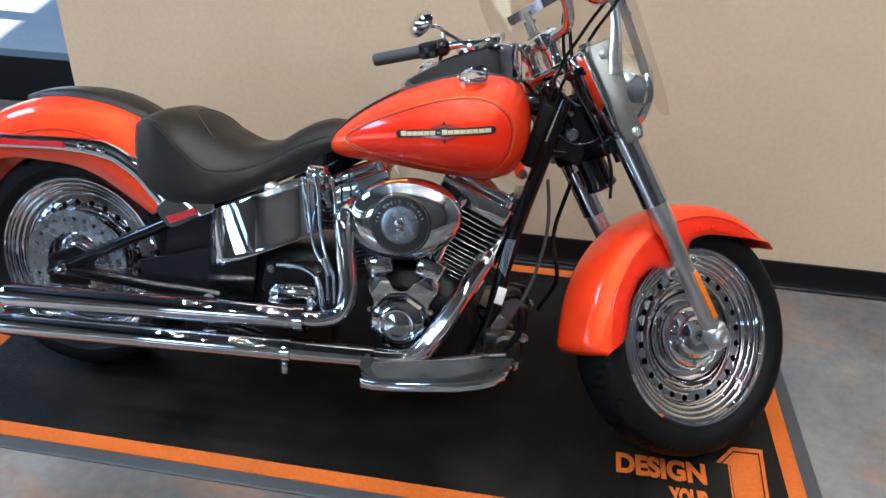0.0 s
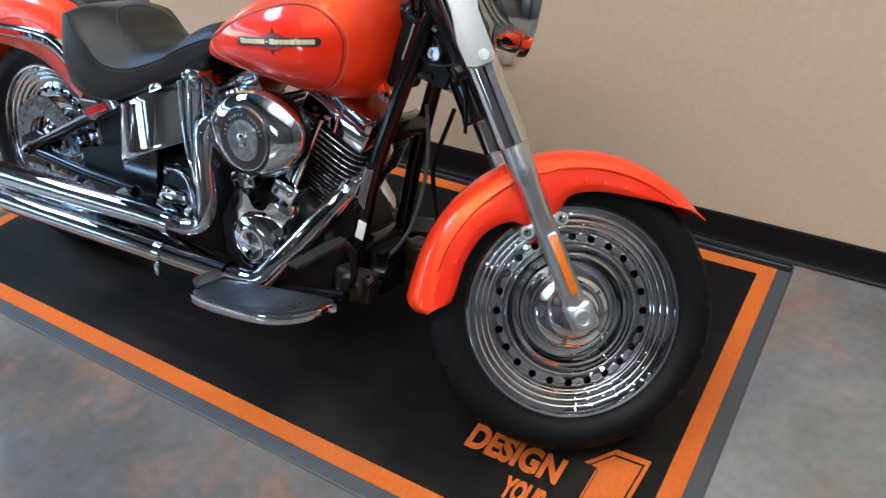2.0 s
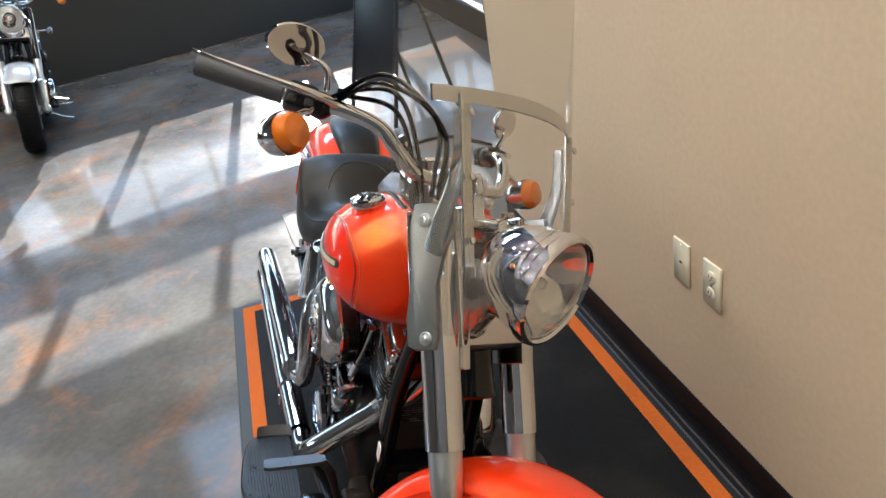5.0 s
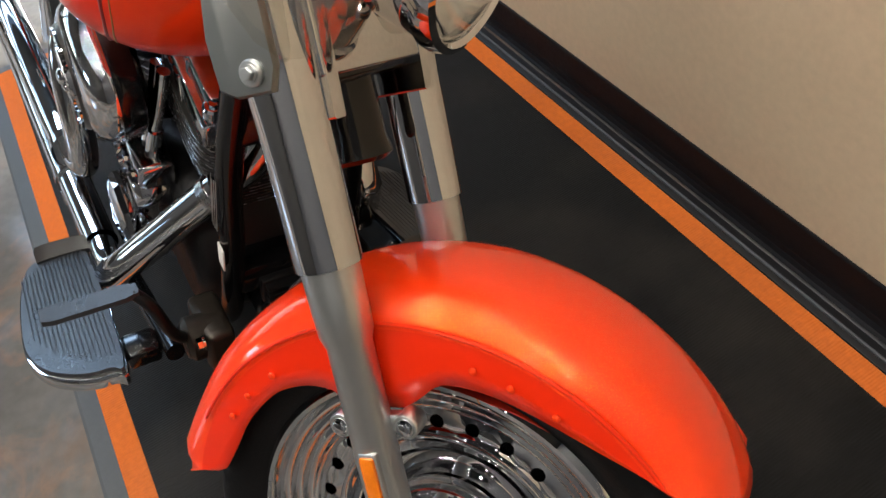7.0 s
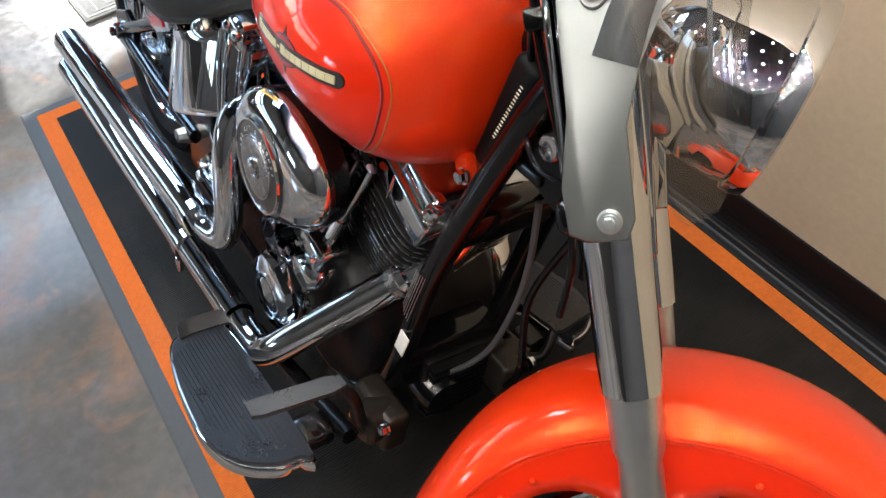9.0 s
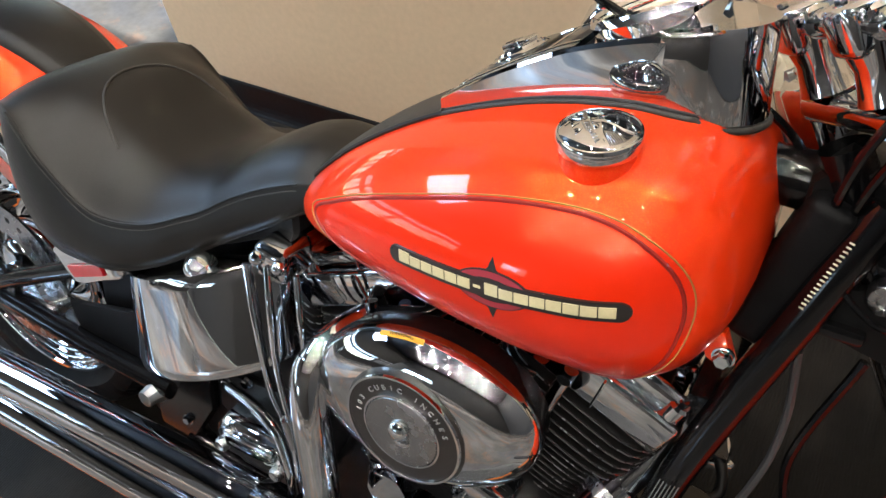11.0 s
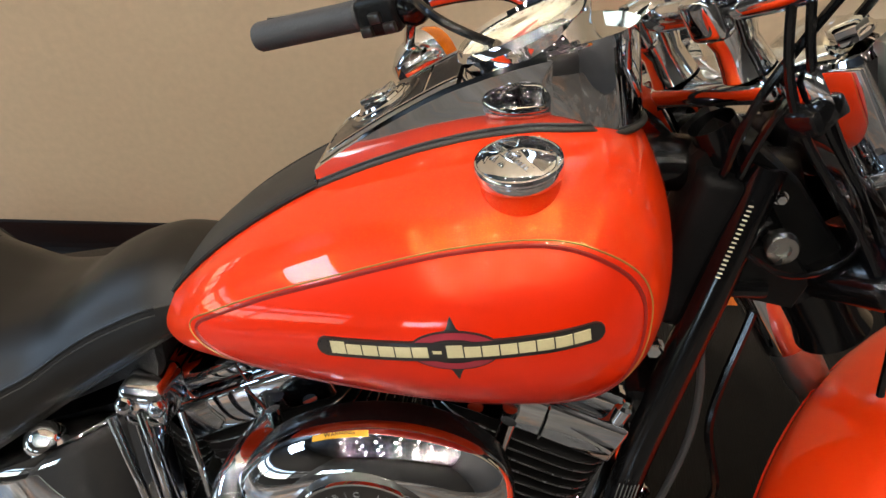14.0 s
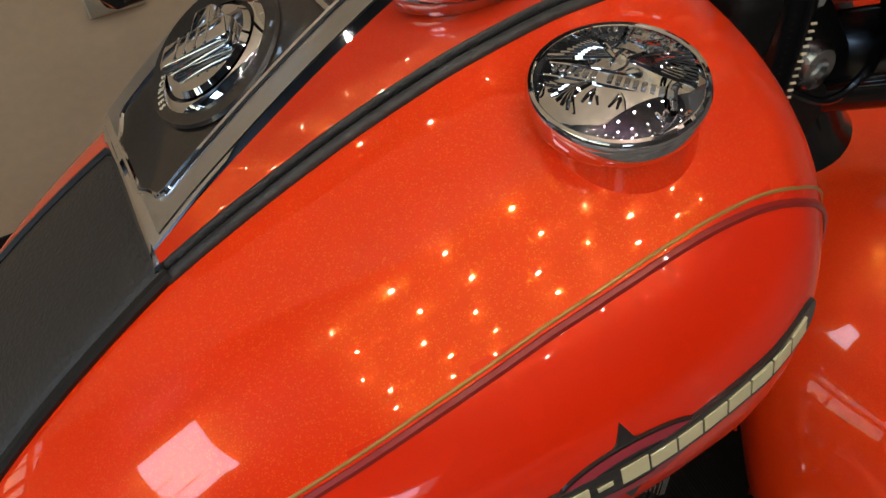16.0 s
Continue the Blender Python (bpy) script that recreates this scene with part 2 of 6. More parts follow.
M["frame"] = mat("dark_window_frame", (0.03, 0.03, 0.032), 0.4, 0.6, 0.1, 10, 90)


def glass(name, colour, rough=0.0):
    m = bpy.data.materials.new(name)
    m.use_nodes = True
    b = m.node_tree.nodes["Principled BSDF"]
    b.inputs["Base Color"].default_value = (*colour, 1)
    b.inputs["Transmission Weight"].default_value = 1.0
    b.inputs["Roughness"].default_value = rough
    b.inputs["IOR"].default_value = 1.45
    return m


def glow(name, colour, strength):
    m = bpy.data.materials.new(name)
    m.use_nodes = True
    b = m.node_tree.nodes["Principled BSDF"]
    b.inputs["Base Color"].default_value = (0.8, 0.8, 0.8, 1)
    b.inputs["Emission Color"].default_value = (*colour, 1)
    b.inputs["Emission Strength"].default_value = strength
    return m


M["glass"] = glass("clear_glass", (0.96, 0.97, 0.96))
M["plexi"] = bpy.data.materials.new("clear_acrylic")
M["plexi"].use_nodes = True
pn = M["plexi"].node_tree.nodes
pmix, pclear, pgloss = pn.new("ShaderNodeMixShader"), pn.new("ShaderNodeBsdfTransparent"), pn.new("ShaderNodeBsdfGlossy")
pclear.inputs["Color"].default_value = (0.95, 0.95, 0.94, 1)
pgloss.inputs["Roughness"].default_value = 0.02
pmix.inputs["Fac"].default_value = 0.06
M["plexi"].node_tree.links.new(pclear.outputs[0], pmix.inputs[1])
M["plexi"].node_tree.links.new(pgloss.outputs[0], pmix.inputs[2])
M["plexi"].node_tree.links.new(pmix.outputs[0], pn["Material Output"].inputs["Surface"])
M["lamp"] = glow("warm_lamp_lens", (1.0, 0.92, 0.80), 180.0)

# ---- mesh tools: a shape is (vertices, faces) ----


def spl(xs, ys, x):
    """A smooth curve through the points (xs, ys), without overshoot."""
    xs, ys, x = np.asarray(xs, float), np.asarray(ys, float), np.asarray(x, float)
    d = np.diff(ys) / np.diff(xs)
    m = np.zeros(len(xs))
    m[0], m[-1] = d[0], d[-1]
    for i in range(1, len(xs) - 1):
        m[i] = 0 if d[i - 1] * d[i] <= 0 else 2 * d[i - 1] * d[i] / (d[i - 1] + d[i])
    i = np.clip(np.searchsorted(xs, x) - 1, 0, len(xs) - 2)
    h = xs[i + 1] - xs[i]
    t = np.clip((x - xs[i]) / h, 0, 1)
    return (2 * t**3 - 3 * t**2 + 1) * ys[i] + (t**3 - 2 * t**2 + t) * h * m[i] + (3 * t**2 - 2 * t**3) * ys[i + 1] + (t**3 - t**2) * h * m[i + 1]


def curve(points, n=10, closed=False):
    """Catmull-Rom through points."""
    p = [np.array(q, float) for q in points]
    out = []
    count = len(p) if closed else len(p) - 1
    for i in range(count):
        if closed:
            a, b, c, d = p[i - 1], p[i], p[(i + 1) % len(p)], p[(i + 2) % len(p)]
        else:
            b, c = p[i], p[i + 1]
            a, d = p[i - 1] if i else 2 * b - c, p[i + 2] if i + 2 < len(p) else 2 * c - b
        for k in range(n):
            t = k / n
            out.append(0.5 * (2 * b + (c - a) * t + (2 * a - 5 * b + 4 * c - d) * t * t + (3 * b - a - 3 * c + d) * t**3))
    if not closed:
        out.append(p[-1])
    return out


def join(*shapes):
    v, f = [], []
    for sv, sf in shapes:
        o = len(v)
        v += [tuple(q) for q in sv]
        f += [tuple(i + o for i in g) for g in sf]
    return v, f


def moved(shape, m):
    return [tuple(m @ Vector(q)) for q in shape[0]], list(shape[1])


def rings(rs, closed_ends=True, around=True):
    """A skin over rings of equally many points."""
    n = len(rs[0])
    v = [tuple(q) for r in rs for q in r]
    f = []
    for i in range(len(rs) - 1):
        for j in range(n if around else n - 1):
            k = (j + 1) % n
            f.append((i * n + j, i * n + k, (i + 1) * n + k, (i + 1) * n + j))
    if closed_ends and around:
        f.append(tuple(range(n))[::-1])
        f.append(tuple((len(rs) - 1) * n + j for j in range(n)))
    return v, f


def tube(points, r, n=14, caps=True):
    """A pipe along points; r is one radius or one a point."""
    p = [Vector(q) for q in points]
    r = [r] * len(p) if np.isscalar(r) else list(r)
    rs, side = [], None
    for i, q in enumerate(p):
        way = (p[min(i + 1, len(p) - 1)] - p[max(i - 1, 0)]).normalized()
        if side is None:
            side = way.orthogonal().normalized()
        side = (side - way * side.dot(way)).normalized()
        up = way.cross(side)
        rs.append([q + r[i] * (math.cos(a) * side + math.sin(a) * up) for a in np.linspace(0, 2 * math.pi, n, endpoint=False)])
    return rings(rs, caps)


def lathe(profile, axis="z", n=32, at=(0, 0, 0), caps=False):
    """profile: (radius, along) pairs, turned about an axis through at."""
    rs = []
    for r, a in profile:
        ring = []
        for t in np.linspace(0, 2 * math.pi, n, endpoint=False):
            c, s = max(r, 1e-5) * math.cos(t), max(r, 1e-5) * math.sin(t)
            q = {"z": (c, s, a), "y": (c, a, s), "x": (a, c, s)}[axis]
            ring.append((q[0] + at[0], q[1] + at[1], q[2] + at[2]))
        rs.append(ring)
    return rings(rs, caps)


def box(sx, sy, sz, at=(0, 0, 0), bevel=0.0, m=None, seg=2):
    bm = bmesh.new()
    bmesh.ops.create_cube(bm, size=1, matrix=Matrix.Diagonal((sx, sy, sz, 1)))
    if bevel:
        bmesh.ops.bevel(bm, geom=bm.edges[:], offset=bevel, segments=seg, profile=0.5, affect="EDGES")
    bm.verts.index_update()
    t = Matrix.Translation(at) @ (m or Matrix())
    out = [tuple(t @ v.co) for v in bm.verts], [tuple(v.index for v in f.verts) for f in bm.faces]
    bm.free()
    return out


def slab(outline, y0, y1, bevel=0.0, axis="y"):
    """A plate: an outline in (x, z) from y0 to y1, with a softened edge on the y0 side and the y1 side."""
    pts = np.array(outline, float)
    c = pts.mean(0)
    k = 1 - bevel / max(np.abs(pts - c).max(), 1e-6)
    s = 1 if y1 > y0 else -1
    levels = [(y0, k), (y0 + s * bevel, 1), (y1 - s * bevel, 1), (y1, k)] if bevel else [(y0, 1), (y1, 1)]
    rs = []
    for y, q in levels:
        o = c + (pts - c) * q
        rs.append([(a, y, b) if axis == "y" else (a, b, y) for a, b in o])
    return rings(rs)


def ball(r, at, sx=1.0, sy=1.0, sz=1.0, n=20):
    return moved(lathe([(r * math.sin(a), -r * math.cos(a)) for a in np.linspace(0.02, math.pi - 0.02, n // 2 + 2)], "z", n), Matrix.Translation(at) @ Matrix.Diagonal((sx, sy, sz, 1)))


def hexbolt(at, r=0.008, h=0.008, axis=(0, -1, 0)):
    turn = Vector(axis).to_track_quat("Z", "Y").to_matrix().to_4x4()
    s = join(lathe([(r * 1.25, 0), (r * 1.25, h * 0.25), (r, h * 0.25)], "z", 18), lathe([(r, h * 0.2), (r, h * 0.85), (r * 0.8, h), (0, h)], "z", 6))
    return moved(s, Matrix.Translation(at) @ turn)


def part(name, shape, material, parent=None, label="", m=None, sharp=38, smooth=True):
    if m is not None:
        shape = moved(shape, m)
    me = bpy.data.meshes.new(name)
    me.from_pydata([tuple(q) for q in shape[0]], [], [tuple(g) for g in shape[1]])
    me.materials.append(M[material] if isinstance(material, str) else material)
    bm = bmesh.new()
    bm.from_mesh(me)
    bmesh.ops.remove_doubles(bm, verts=bm.verts[:], dist=1e-6)
    bmesh.ops.recalc_face_normals(bm, faces=bm.faces[:])
    bm.to_mesh(me)
    bm.free()
    if smooth:
        me.polygons.foreach_set("use_smooth", [True] * len(me.polygons))
        me.set_sharp_from_angle(angle=radians(sharp))
    ob = new(name, me)
    ob.parent = parent
    if label:
        ob["label"] = label
    return ob


def thing(name, m, label, category, group="", kind=""):
    e = new(name)
    e.empty_display_size = 0.1
    e.matrix_basis = m
    return tagged(e, label, category, group, kind)


def letters(text, size, depth=0.0006, bold=0.0):
    """The outline of a text as a flat solid, in (x, y), from its left end (one letter: about its middle)."""
    c = bpy.data.curves.new("text", "FONT")
    c.body, c.size, c.extrude, c.offset = text, size, depth, bold
    o = bpy.data.objects.new("text", c)
    scene.collection.objects.link(o)
    dg = bpy.context.evaluated_depsgraph_get()
    me = bpy.data.meshes.new_from_object(o.evaluated_get(dg))
    mid = (min(v.co.x for v in me.vertices) + max(v.co.x for v in me.vertices)) / 2 if len(text) == 1 else 0.0
    out = [(v.co.x - mid, v.co.y, v.co.z) for v in me.vertices], [tuple(p.vertices) for p in me.polygons]
    bpy.data.objects.remove(o)
    bpy.data.curves.remove(c)
    bpy.data.meshes.remove(me)
    return out


# ---- the showroom ----


def structure(name, shape, material, label, category):
    ob = part(name, shape, material, smooth=False)
    return tagged(ob, label, category, kind="structure")


WALL_Y, WALL_X, TOP = 2.967, -1.46, 6.4
structure("ground", box(120, 120, 0.1, (0, 0, -0.16)), M["paving"], "pale paved ground outside the showroom", "ground")
structure("floor", box(20, 12.2, 0.1, (-2.5, -2.0, -0.058)), "floor", "acid-stained polished concrete floor in grey and rust", "floor")
structure("ceiling", box(20, 12.3, 0.1, (-2.5, -1.95, TOP + 0.05)), "ceiling", "dark painted high showroom ceiling", "ceiling")
structure("wall_north", box(6.96, 0.14, TOP, (WALL_X + 3.48, WALL_Y + 0.07, TOP / 2)), "wall", "tan painted showroom wall", "wall")
structure("wall_return", box(0.14, 1.0, TOP, (WALL_X + 0.07, WALL_Y + 0.14 + 0.5, TOP / 2)), "wall", "tan painted wall round the corner", "wall")
# unseen walls added dark, so that the chrome shows dark reflections
structure("wall_east", box(0.14, 9.2, TOP, (5.42, -1.5, TOP / 2)), "grey_wall", "unseen side wall, added in dark grey for the chrome to reflect", "wall")
structure("wall_south", box(8.0, 0.14, TOP, (1.5, -6.1, TOP / 2)), "dark_wall", "unseen rear wall, added dark for the chrome to reflect", "wall")
structure("wall_south_west", box(3.0, 0.14, TOP, (-6.0, -6.1, TOP / 2)), "dark_wall", "unseen rear wall, added dark for the chrome to reflect", "wall")

# black cove base with a rounded top and a toe at the floor
cove = [(0, 0), (-0.016, 0), (-0.011, 0.006), (-0.007, 0.016), (-0.005, 0.03), (-0.005, 0.096), (-0.003, 0.1), (0, 0.1)]
structure("baseboard_north", rings([[(x, WALL_Y - 0.0005 + y, z) for y, z in cove] for x in (WALL_X - 0.005, WALL_X + 6.9)]), "base", "black vinyl cove baseboard", "baseboard")
structure("baseboard_return", rings([[(WALL_X + 0.0005 + y, x, z) for y, z in cove] for x in (WALL_Y - 0.004, WALL_Y + 1.13)]), "base", "black vinyl cove baseboard", "baseboard")


def glazed_wall(name, m, length, panes_z, bay, label, wall_paint="dark_wall", upper=None):
    """A wall of window bays in its own frame: along x, openings between the bands of panes_z."""
    wall = tagged(new(name), label, "window wall", kind="structure")
    wall.matrix_basis = m
    zs = [0.0] + [z for p in panes_z for z in p] + [4.5 if upper else TOP]
    for k in range(0, len(zs), 2):
        part("band", box(length, 0.12, zs[k + 1] - zs[k], (0, 0, (zs[k] + zs[k + 1]) / 2), 0.004), wall_paint, wall, smooth=False)
    if upper:
        # a wide clerestory opening high in the wall
        x0, x1 = upper
        part("band", box(length, 0.12, TOP - 6.1, (0, 0, (TOP + 6.1) / 2), 0.004), wall_paint, wall, smooth=False)
        part("band", box(x0 + length / 2, 0.12, 1.6, ((x0 - length / 2) / 2, 0, 5.3), 0.004), wall_paint, wall, smooth=False)
        part("band", box(length / 2 - x1, 0.12, 1.6, ((x1 + length / 2) / 2, 0, 5.3), 0.004), wall_paint, wall, smooth=False)
        for i in range(3):
            part("mullion", box(0.07, 0.08, 1.596, (x0 + (x1 - x0) * (i + 1) / 4, 0, 5.3), 0.004), "frame", wall, smooth=False)
    n = int(length / bay)
    for lo, hi in panes_z:
        for i in range(n + 1):
            w = 0.22 if i % 5 == 2 else 0.05
            part("mullion", box(w, 0.08, hi - lo - 0.004, (-length / 2 + i * bay, 0, (lo + hi) / 2), 0.004), "frame", wall, smooth=False)
    return wall


WEST = Matrix.Translation((-7.5, 1.4, 0)) @ Matrix.Rotation(radians(107.5), 4, "Z")
glazed_wall("window_1", WEST, 15.0, [(1.02, 1.78), (2.03, 2.32)], 0.74, "dark-framed shopfront windows with sun behind them", upper=(-1.5, 1.9))
glazed_wall("window_2", Matrix.Translation((-3.5, -6.1, 0)), 2.0, [(1.2, 2.2)], 0.5, "dark-framed windows facing the street")
glazed_wall("window_3", Matrix.Translation((-4.9, 4.08, 0)), 7.0, [(0.24, 1.4)], 1.75, "tall glazing over a low black sill", "base")

# ceiling spotlights in rows
spot = thing("ceiling_spotlight", pose(0, 0, TOP), "small recessed ceiling spotlight with a warm lens", "ceiling light", "ceiling spotlights")
part("trim_ring", lathe([(0.038, 0.0), (0.058, 0.0), (0.060, -0.004), (0.056, -0.010), (0.043, -0.012), (0.0375, -0.004)], "z", 24), "white", spot, "white trim ring")
part("lens", lathe([(0.0, -0.006), (0.026, -0.006), (0.036, -0.004), (0.036, 0.0)], "z", 20), "lamp", spot, "glowing warm lens")
for i, x in enumerate(np.arange(-3.6, 4.7, 1.15)):
    for j, y in enumerate(np.arange(-4.6, 2.7, 1.2)):
        if i or j:
            copy_thing(spot, pose(x + 0.25 * (j % 2), y, TOP))
spot.matrix_basis = pose(-3.6, -4.6, TOP)


def wall_plate(x, z, duplex, label):
    p = thing("wall_plate", pose(x, WALL_Y, z), label, "outlet plate", "wall plates")
    o = [(a * 0.037, b * 0.060) for a, b in ((-1, -0.97), (-0.95, -1), (0.95, -1), (1, -0.97), (1, 0.97), (0.95, 1), (-0.95, 1), (-1, 0.97))]
    part("plate", slab(o, 0, -0.007, 0.003), "plate", p, sharp=60)
    if duplex:
        for s in (-1, 1):
            face = part("receptacle", lathe([(0.0165, -0.006), (0.0165, -0.009), (0.015, -0.010), (0, -0.010)], "y", 20, (0, 0, s * 0.0225)), "plate", p)
            for k in (-1, 1):
                part("slot", box(0.002, 0.001, 0.008, (k * 0.006, -0.0103, s * 0.0225 + 0.003)), "slot", face)
            part("slot", lathe([(0.0024, -0.0098), (0.0024, -0.0106), (0, -0.0106)], "y", 10, (0, 0, s * 0.0225 - 0.007)), "slot", face)
        part("screw", lathe([(0.003, -0.006), (0.003, -0.008), (0, -0.0085)], "y", 10), "steel", p)
    else:
        part("switch_slot", box(0.010, 0.002, 0.005, (0, -0.0075, 0.0)), "slot", p)
        for s in (-1, 1):
            part("screw", lathe([(0.003, -0.006), (0.003, -0.008), (0, -0.0085)], "y", 10, (0, 0, s * 0.048)), "plate", p)
    return p


wall_plate(0.120, 0.494, True, "ivory duplex outlet plate on the tan wall")
wall_plate(-0.016, 0.494, False, "ivory blank plate with a small slot on the tan wall")

# the black display mat with its orange border and printed words
MX0, MX1, MY0, MY1, MZ = -1.322, 1.022, 1.763, 2.906, -0.003
mat_thing = thing("floor_mat", pose(0, 0, 0), "black ribbed display mat with an orange border, on the concrete floor", "mat")
edge = 0.040
ox0, ox1, oy0, oy1 = MX0 - edge, MX1 + edge, MY0 - edge, min(MY1 + edge, WALL_Y - 0.018)
rim_o = [(ox0, oy0), (ox1, oy0), (ox1, oy1), (ox0, oy1)]
part("mat_edge", rings([[(x, y, -0.008) for x, y in rim_o], [(x, y, -0.005) for x, y in rim_o], [(x + (0.006 if x < 0 else -0.006), y + (0.006 if y < 2.3 else -0.006), -0.003) for x, y in rim_o]]), "matgrey", mat_thing, "grey bevelled rubber edge", smooth=False)
part("wall_side_edge", box(ox1 - ox0 - 0.01, oy1 - MY1 - 0.004, 0.006, ((ox0 + ox1) / 2, (MY1 + oy1) / 2, -0.002), 0.002), "base", mat_thing, "black rubber edge against the wall")
# lighter bead stands in for the highlight line on the black edge
part("edge_highlight_bead", tube([(ox0 + 0.01, MY1 + 0.019, 0.0015), (ox1 - 0.01, MY1 + 0.019, 0.0015)], 0.0035, 8), "matgrey", mat_thing, "lighter grey bead added as the highlight line along the edge")
sw = 0.045
part("field", box(MX1 - MX0 - 2 * sw, MY1 - MY0 - 2 * sw, 0.003, ((MX0 + MX1) / 2, (MY0 + MY1) / 2, MZ + 0.0005)), "mat", mat_thing, "black ribbed pile", smooth=False)
for nm, x0, x1, y0, y1 in (("border", MX0, MX1, MY0, MY0 + sw), ("border", MX0, MX1, MY1 - sw, MY1), ("border", MX0, MX0 + sw, MY0 + sw, MY1 - sw), ("border", MX1 - sw, MX1, MY0 + sw, MY1 - sw)):
    part(nm, box(x1 - x0, y1 - y0, 0.003, ((x0 + x1) / 2, (y0 + y1) / 2, MZ + 0.0009)), "matorange", mat_thing, "orange printed border", smooth=False)
for text, size, width, x, y in (("DESIGN", 0.092, 0.226, 0.556, 1.953), ("YOUR", 0.072, 0.100, 0.684, 1.872)):
    s = letters(text, size, 0.0004, 0.0042)
    xs = [q[0] for q in s[0]]
    k = width / (max(xs) - min(xs))
    part("lettering", s, "matorange", mat_thing, "orange printed word", Matrix.Translation((x - min(xs) * k, y, MZ + 0.0024)) @ Matrix.Diagonal((k, 1, 1, 1)), smooth=False)
one = [(0.812, 2.034), (0.862, 2.100), (0.940, 2.104), (0.922, 1.845), (0.835, 1.845), (0.842, 2.034)]
c = np.mean(one, 0)
part("numeral", slab(one, MZ + 0.002, MZ + 0.0028, 0, "z"), "matorange", mat_thing, "large orange numeral one", smooth=False)
inner = [tuple(c + (np.array(q) - c) * 0.86) for q in one]
inner2 = [tuple(c + (np.array(q) - c) * 0.80) for q in one]
part("numeral_outline", rings([[(x, y, MZ + 0.0031) for x, y in inner], [(x, y, MZ + 0.0034) for x, y in inner2]], False), "mat", mat_thing, "black inner outline", smooth=False)

# a woven rug and a dark folding stand on the sunny floor behind
rug = thing("rug", pose(-1.985, 2.43, -0.008, 0, 0, 3), "cream woven rug with a fine grey stepped line pattern", "rug")
part("weave", box(0.49, 0.84, 0.010, (0, 0, 0.005), 0.004), "linen", rug)
for k in range(10):
    w, d = 0.455 - k * 0.044, 0.805 - k * 0.08
    t = 0.008 if k % 3 == 0 else 0.004
    part("pattern_line", join(*[box(w, t, 0.002, (0, s * d / 2, 0.0105)) for s in (-1, 1)], *[box(t, d - t, 0.002, (s * (w - t) / 2, 0, 0.0105)) for s in (-1, 1)]), "weave", rug, smooth=False)
stand = thing("sign_stand", pose(-3.5, 2.95, -0.008, 0, 0, 20), "black folding floor stand, half open", "sign stand")
for s in (-1, 1):
    part("leg", tube([(s * 0.28, -0.25, 0.012), (s * 0.24, 0.0, 1.05)], 0.014, 8), "frame", stand)
    part("leg", tube([(s * 0.28, 0.25, 0.012), (s * 0.24, 0.0, 1.05)], 0.014, 8), "frame", stand)
part("panel", box(0.5, 0.012, 0.78, (0, -0.105, 0.62), 0.003, Matrix.Rotation(radians(-13), 4, "X")), "frame", stand)
# ---- the motorcycle ----
# Its own frame: x ahead from the rear axle, y to its left, z up. The front end has a frame of its own at
# the front axle: z along the fork legs, x ahead, y to the left; FORK lays it into the motorcycle.
FORK = Matrix(((0.6769, -0.5245, -0.5163, 1.6398), (0.6136, 0.7896, 0.0022, 0.0066), (0.4066, -0.3183, 0.8564, 0.2851), (0, 0, 0, 1)))
STRAIGHT = Matrix(((0.857, 0, -0.515, 1.64), (0, 1, 0, 0), (0.515, 0, 0.857, 0.32), (0, 0, 0, 1)))


def tyre_shape(R, W, bead, n=288):
    """A tyre with slanted grooves cut into its tread."""
    h = W / 2
    prof = [(bead, -0.80), (bead + 0.010, -0.86), (bead + 0.3 * (R - bead), -0.985), (bead + 0.55 * (R - bead), -1.0), (bead + 0.72 * (R - bead), -0.95), (bead + 0.84 * (R - bead), -0.83), (bead + 0.91 * (R - bead), -0.68), (bead + 0.955 * (R - bead), -0.5), (bead + 0.985 * (R - bead), -0.28), (R, -0.08)]
    prof = prof + [(r, -a) for r, a in prof[::-1]]
    rs = []
    for r, a in prof:
        ring = []
        for i in range(n):
            t = 2 * math.pi * i / n
            d = 0.0
            if r > bead + 0.70 * (R - bead):
                ph = (t * 18 / math.pi + (2.4 * abs(a))) % 2
                if ph % 2 < 0.24 and abs(a) > 0.16:
                    d = 0.0055
            ring.append(((r - d) * math.cos(t), a * h, (r - d) * math.sin(t)))
        rs.append(ring)
    return rings(rs, False)


def holed_disc(r0, r1, rh, rad, n, y0, y1):
    """A flat ring from r0 to r1 with n round holes on the circle rh, between y0 and y1."""
    v, f = [], []
    k = 4
    for s in range(n):
        a0, a1 = 2 * math.pi * s / n, 2 * math.pi * (s + 1) / n
        am = (a0 + a1) / 2
        outer = [(r0 + (r1 - r0) * i / k, a0) for i in range(k)] + [(r1, a0 + (a1 - a0) * i / k) for i in range(k)]
        outer += [(r1 - (r1 - r0) * i / k, a1) for i in range(k)] + [(r0, a1 - (a1 - a0) * i / k) for i in range(k)]
        m = len(outer)
        o3 = [(r * math.cos(a), r * math.sin(a)) for r, a in outer]
        cx, cz = rh * math.cos(am), rh * math.sin(am)
        i3 = []
        for x, z in o3:
            d = math.hypot(x - cx, z - cz)
            i3.append((cx + (x - cx) / d * rad, cz + (z - cz) / d * rad))
        for y in (y0, y1):
            b = len(v)
            v += [(x, y, z) for x, z in o3] + [(x, y, z) for x, z in i3]
            f += [(b + j, b + (j + 1) % m, b + m + (j + 1) % m, b + m + j) for j in range(m)]
        b = len(v) - 4 * m
        f += [(b + m + j, b + m + (j + 1) % m, b + 3 * m + (j + 1) % m, b + 3 * m + j) for j in range(m)]
    return v, f


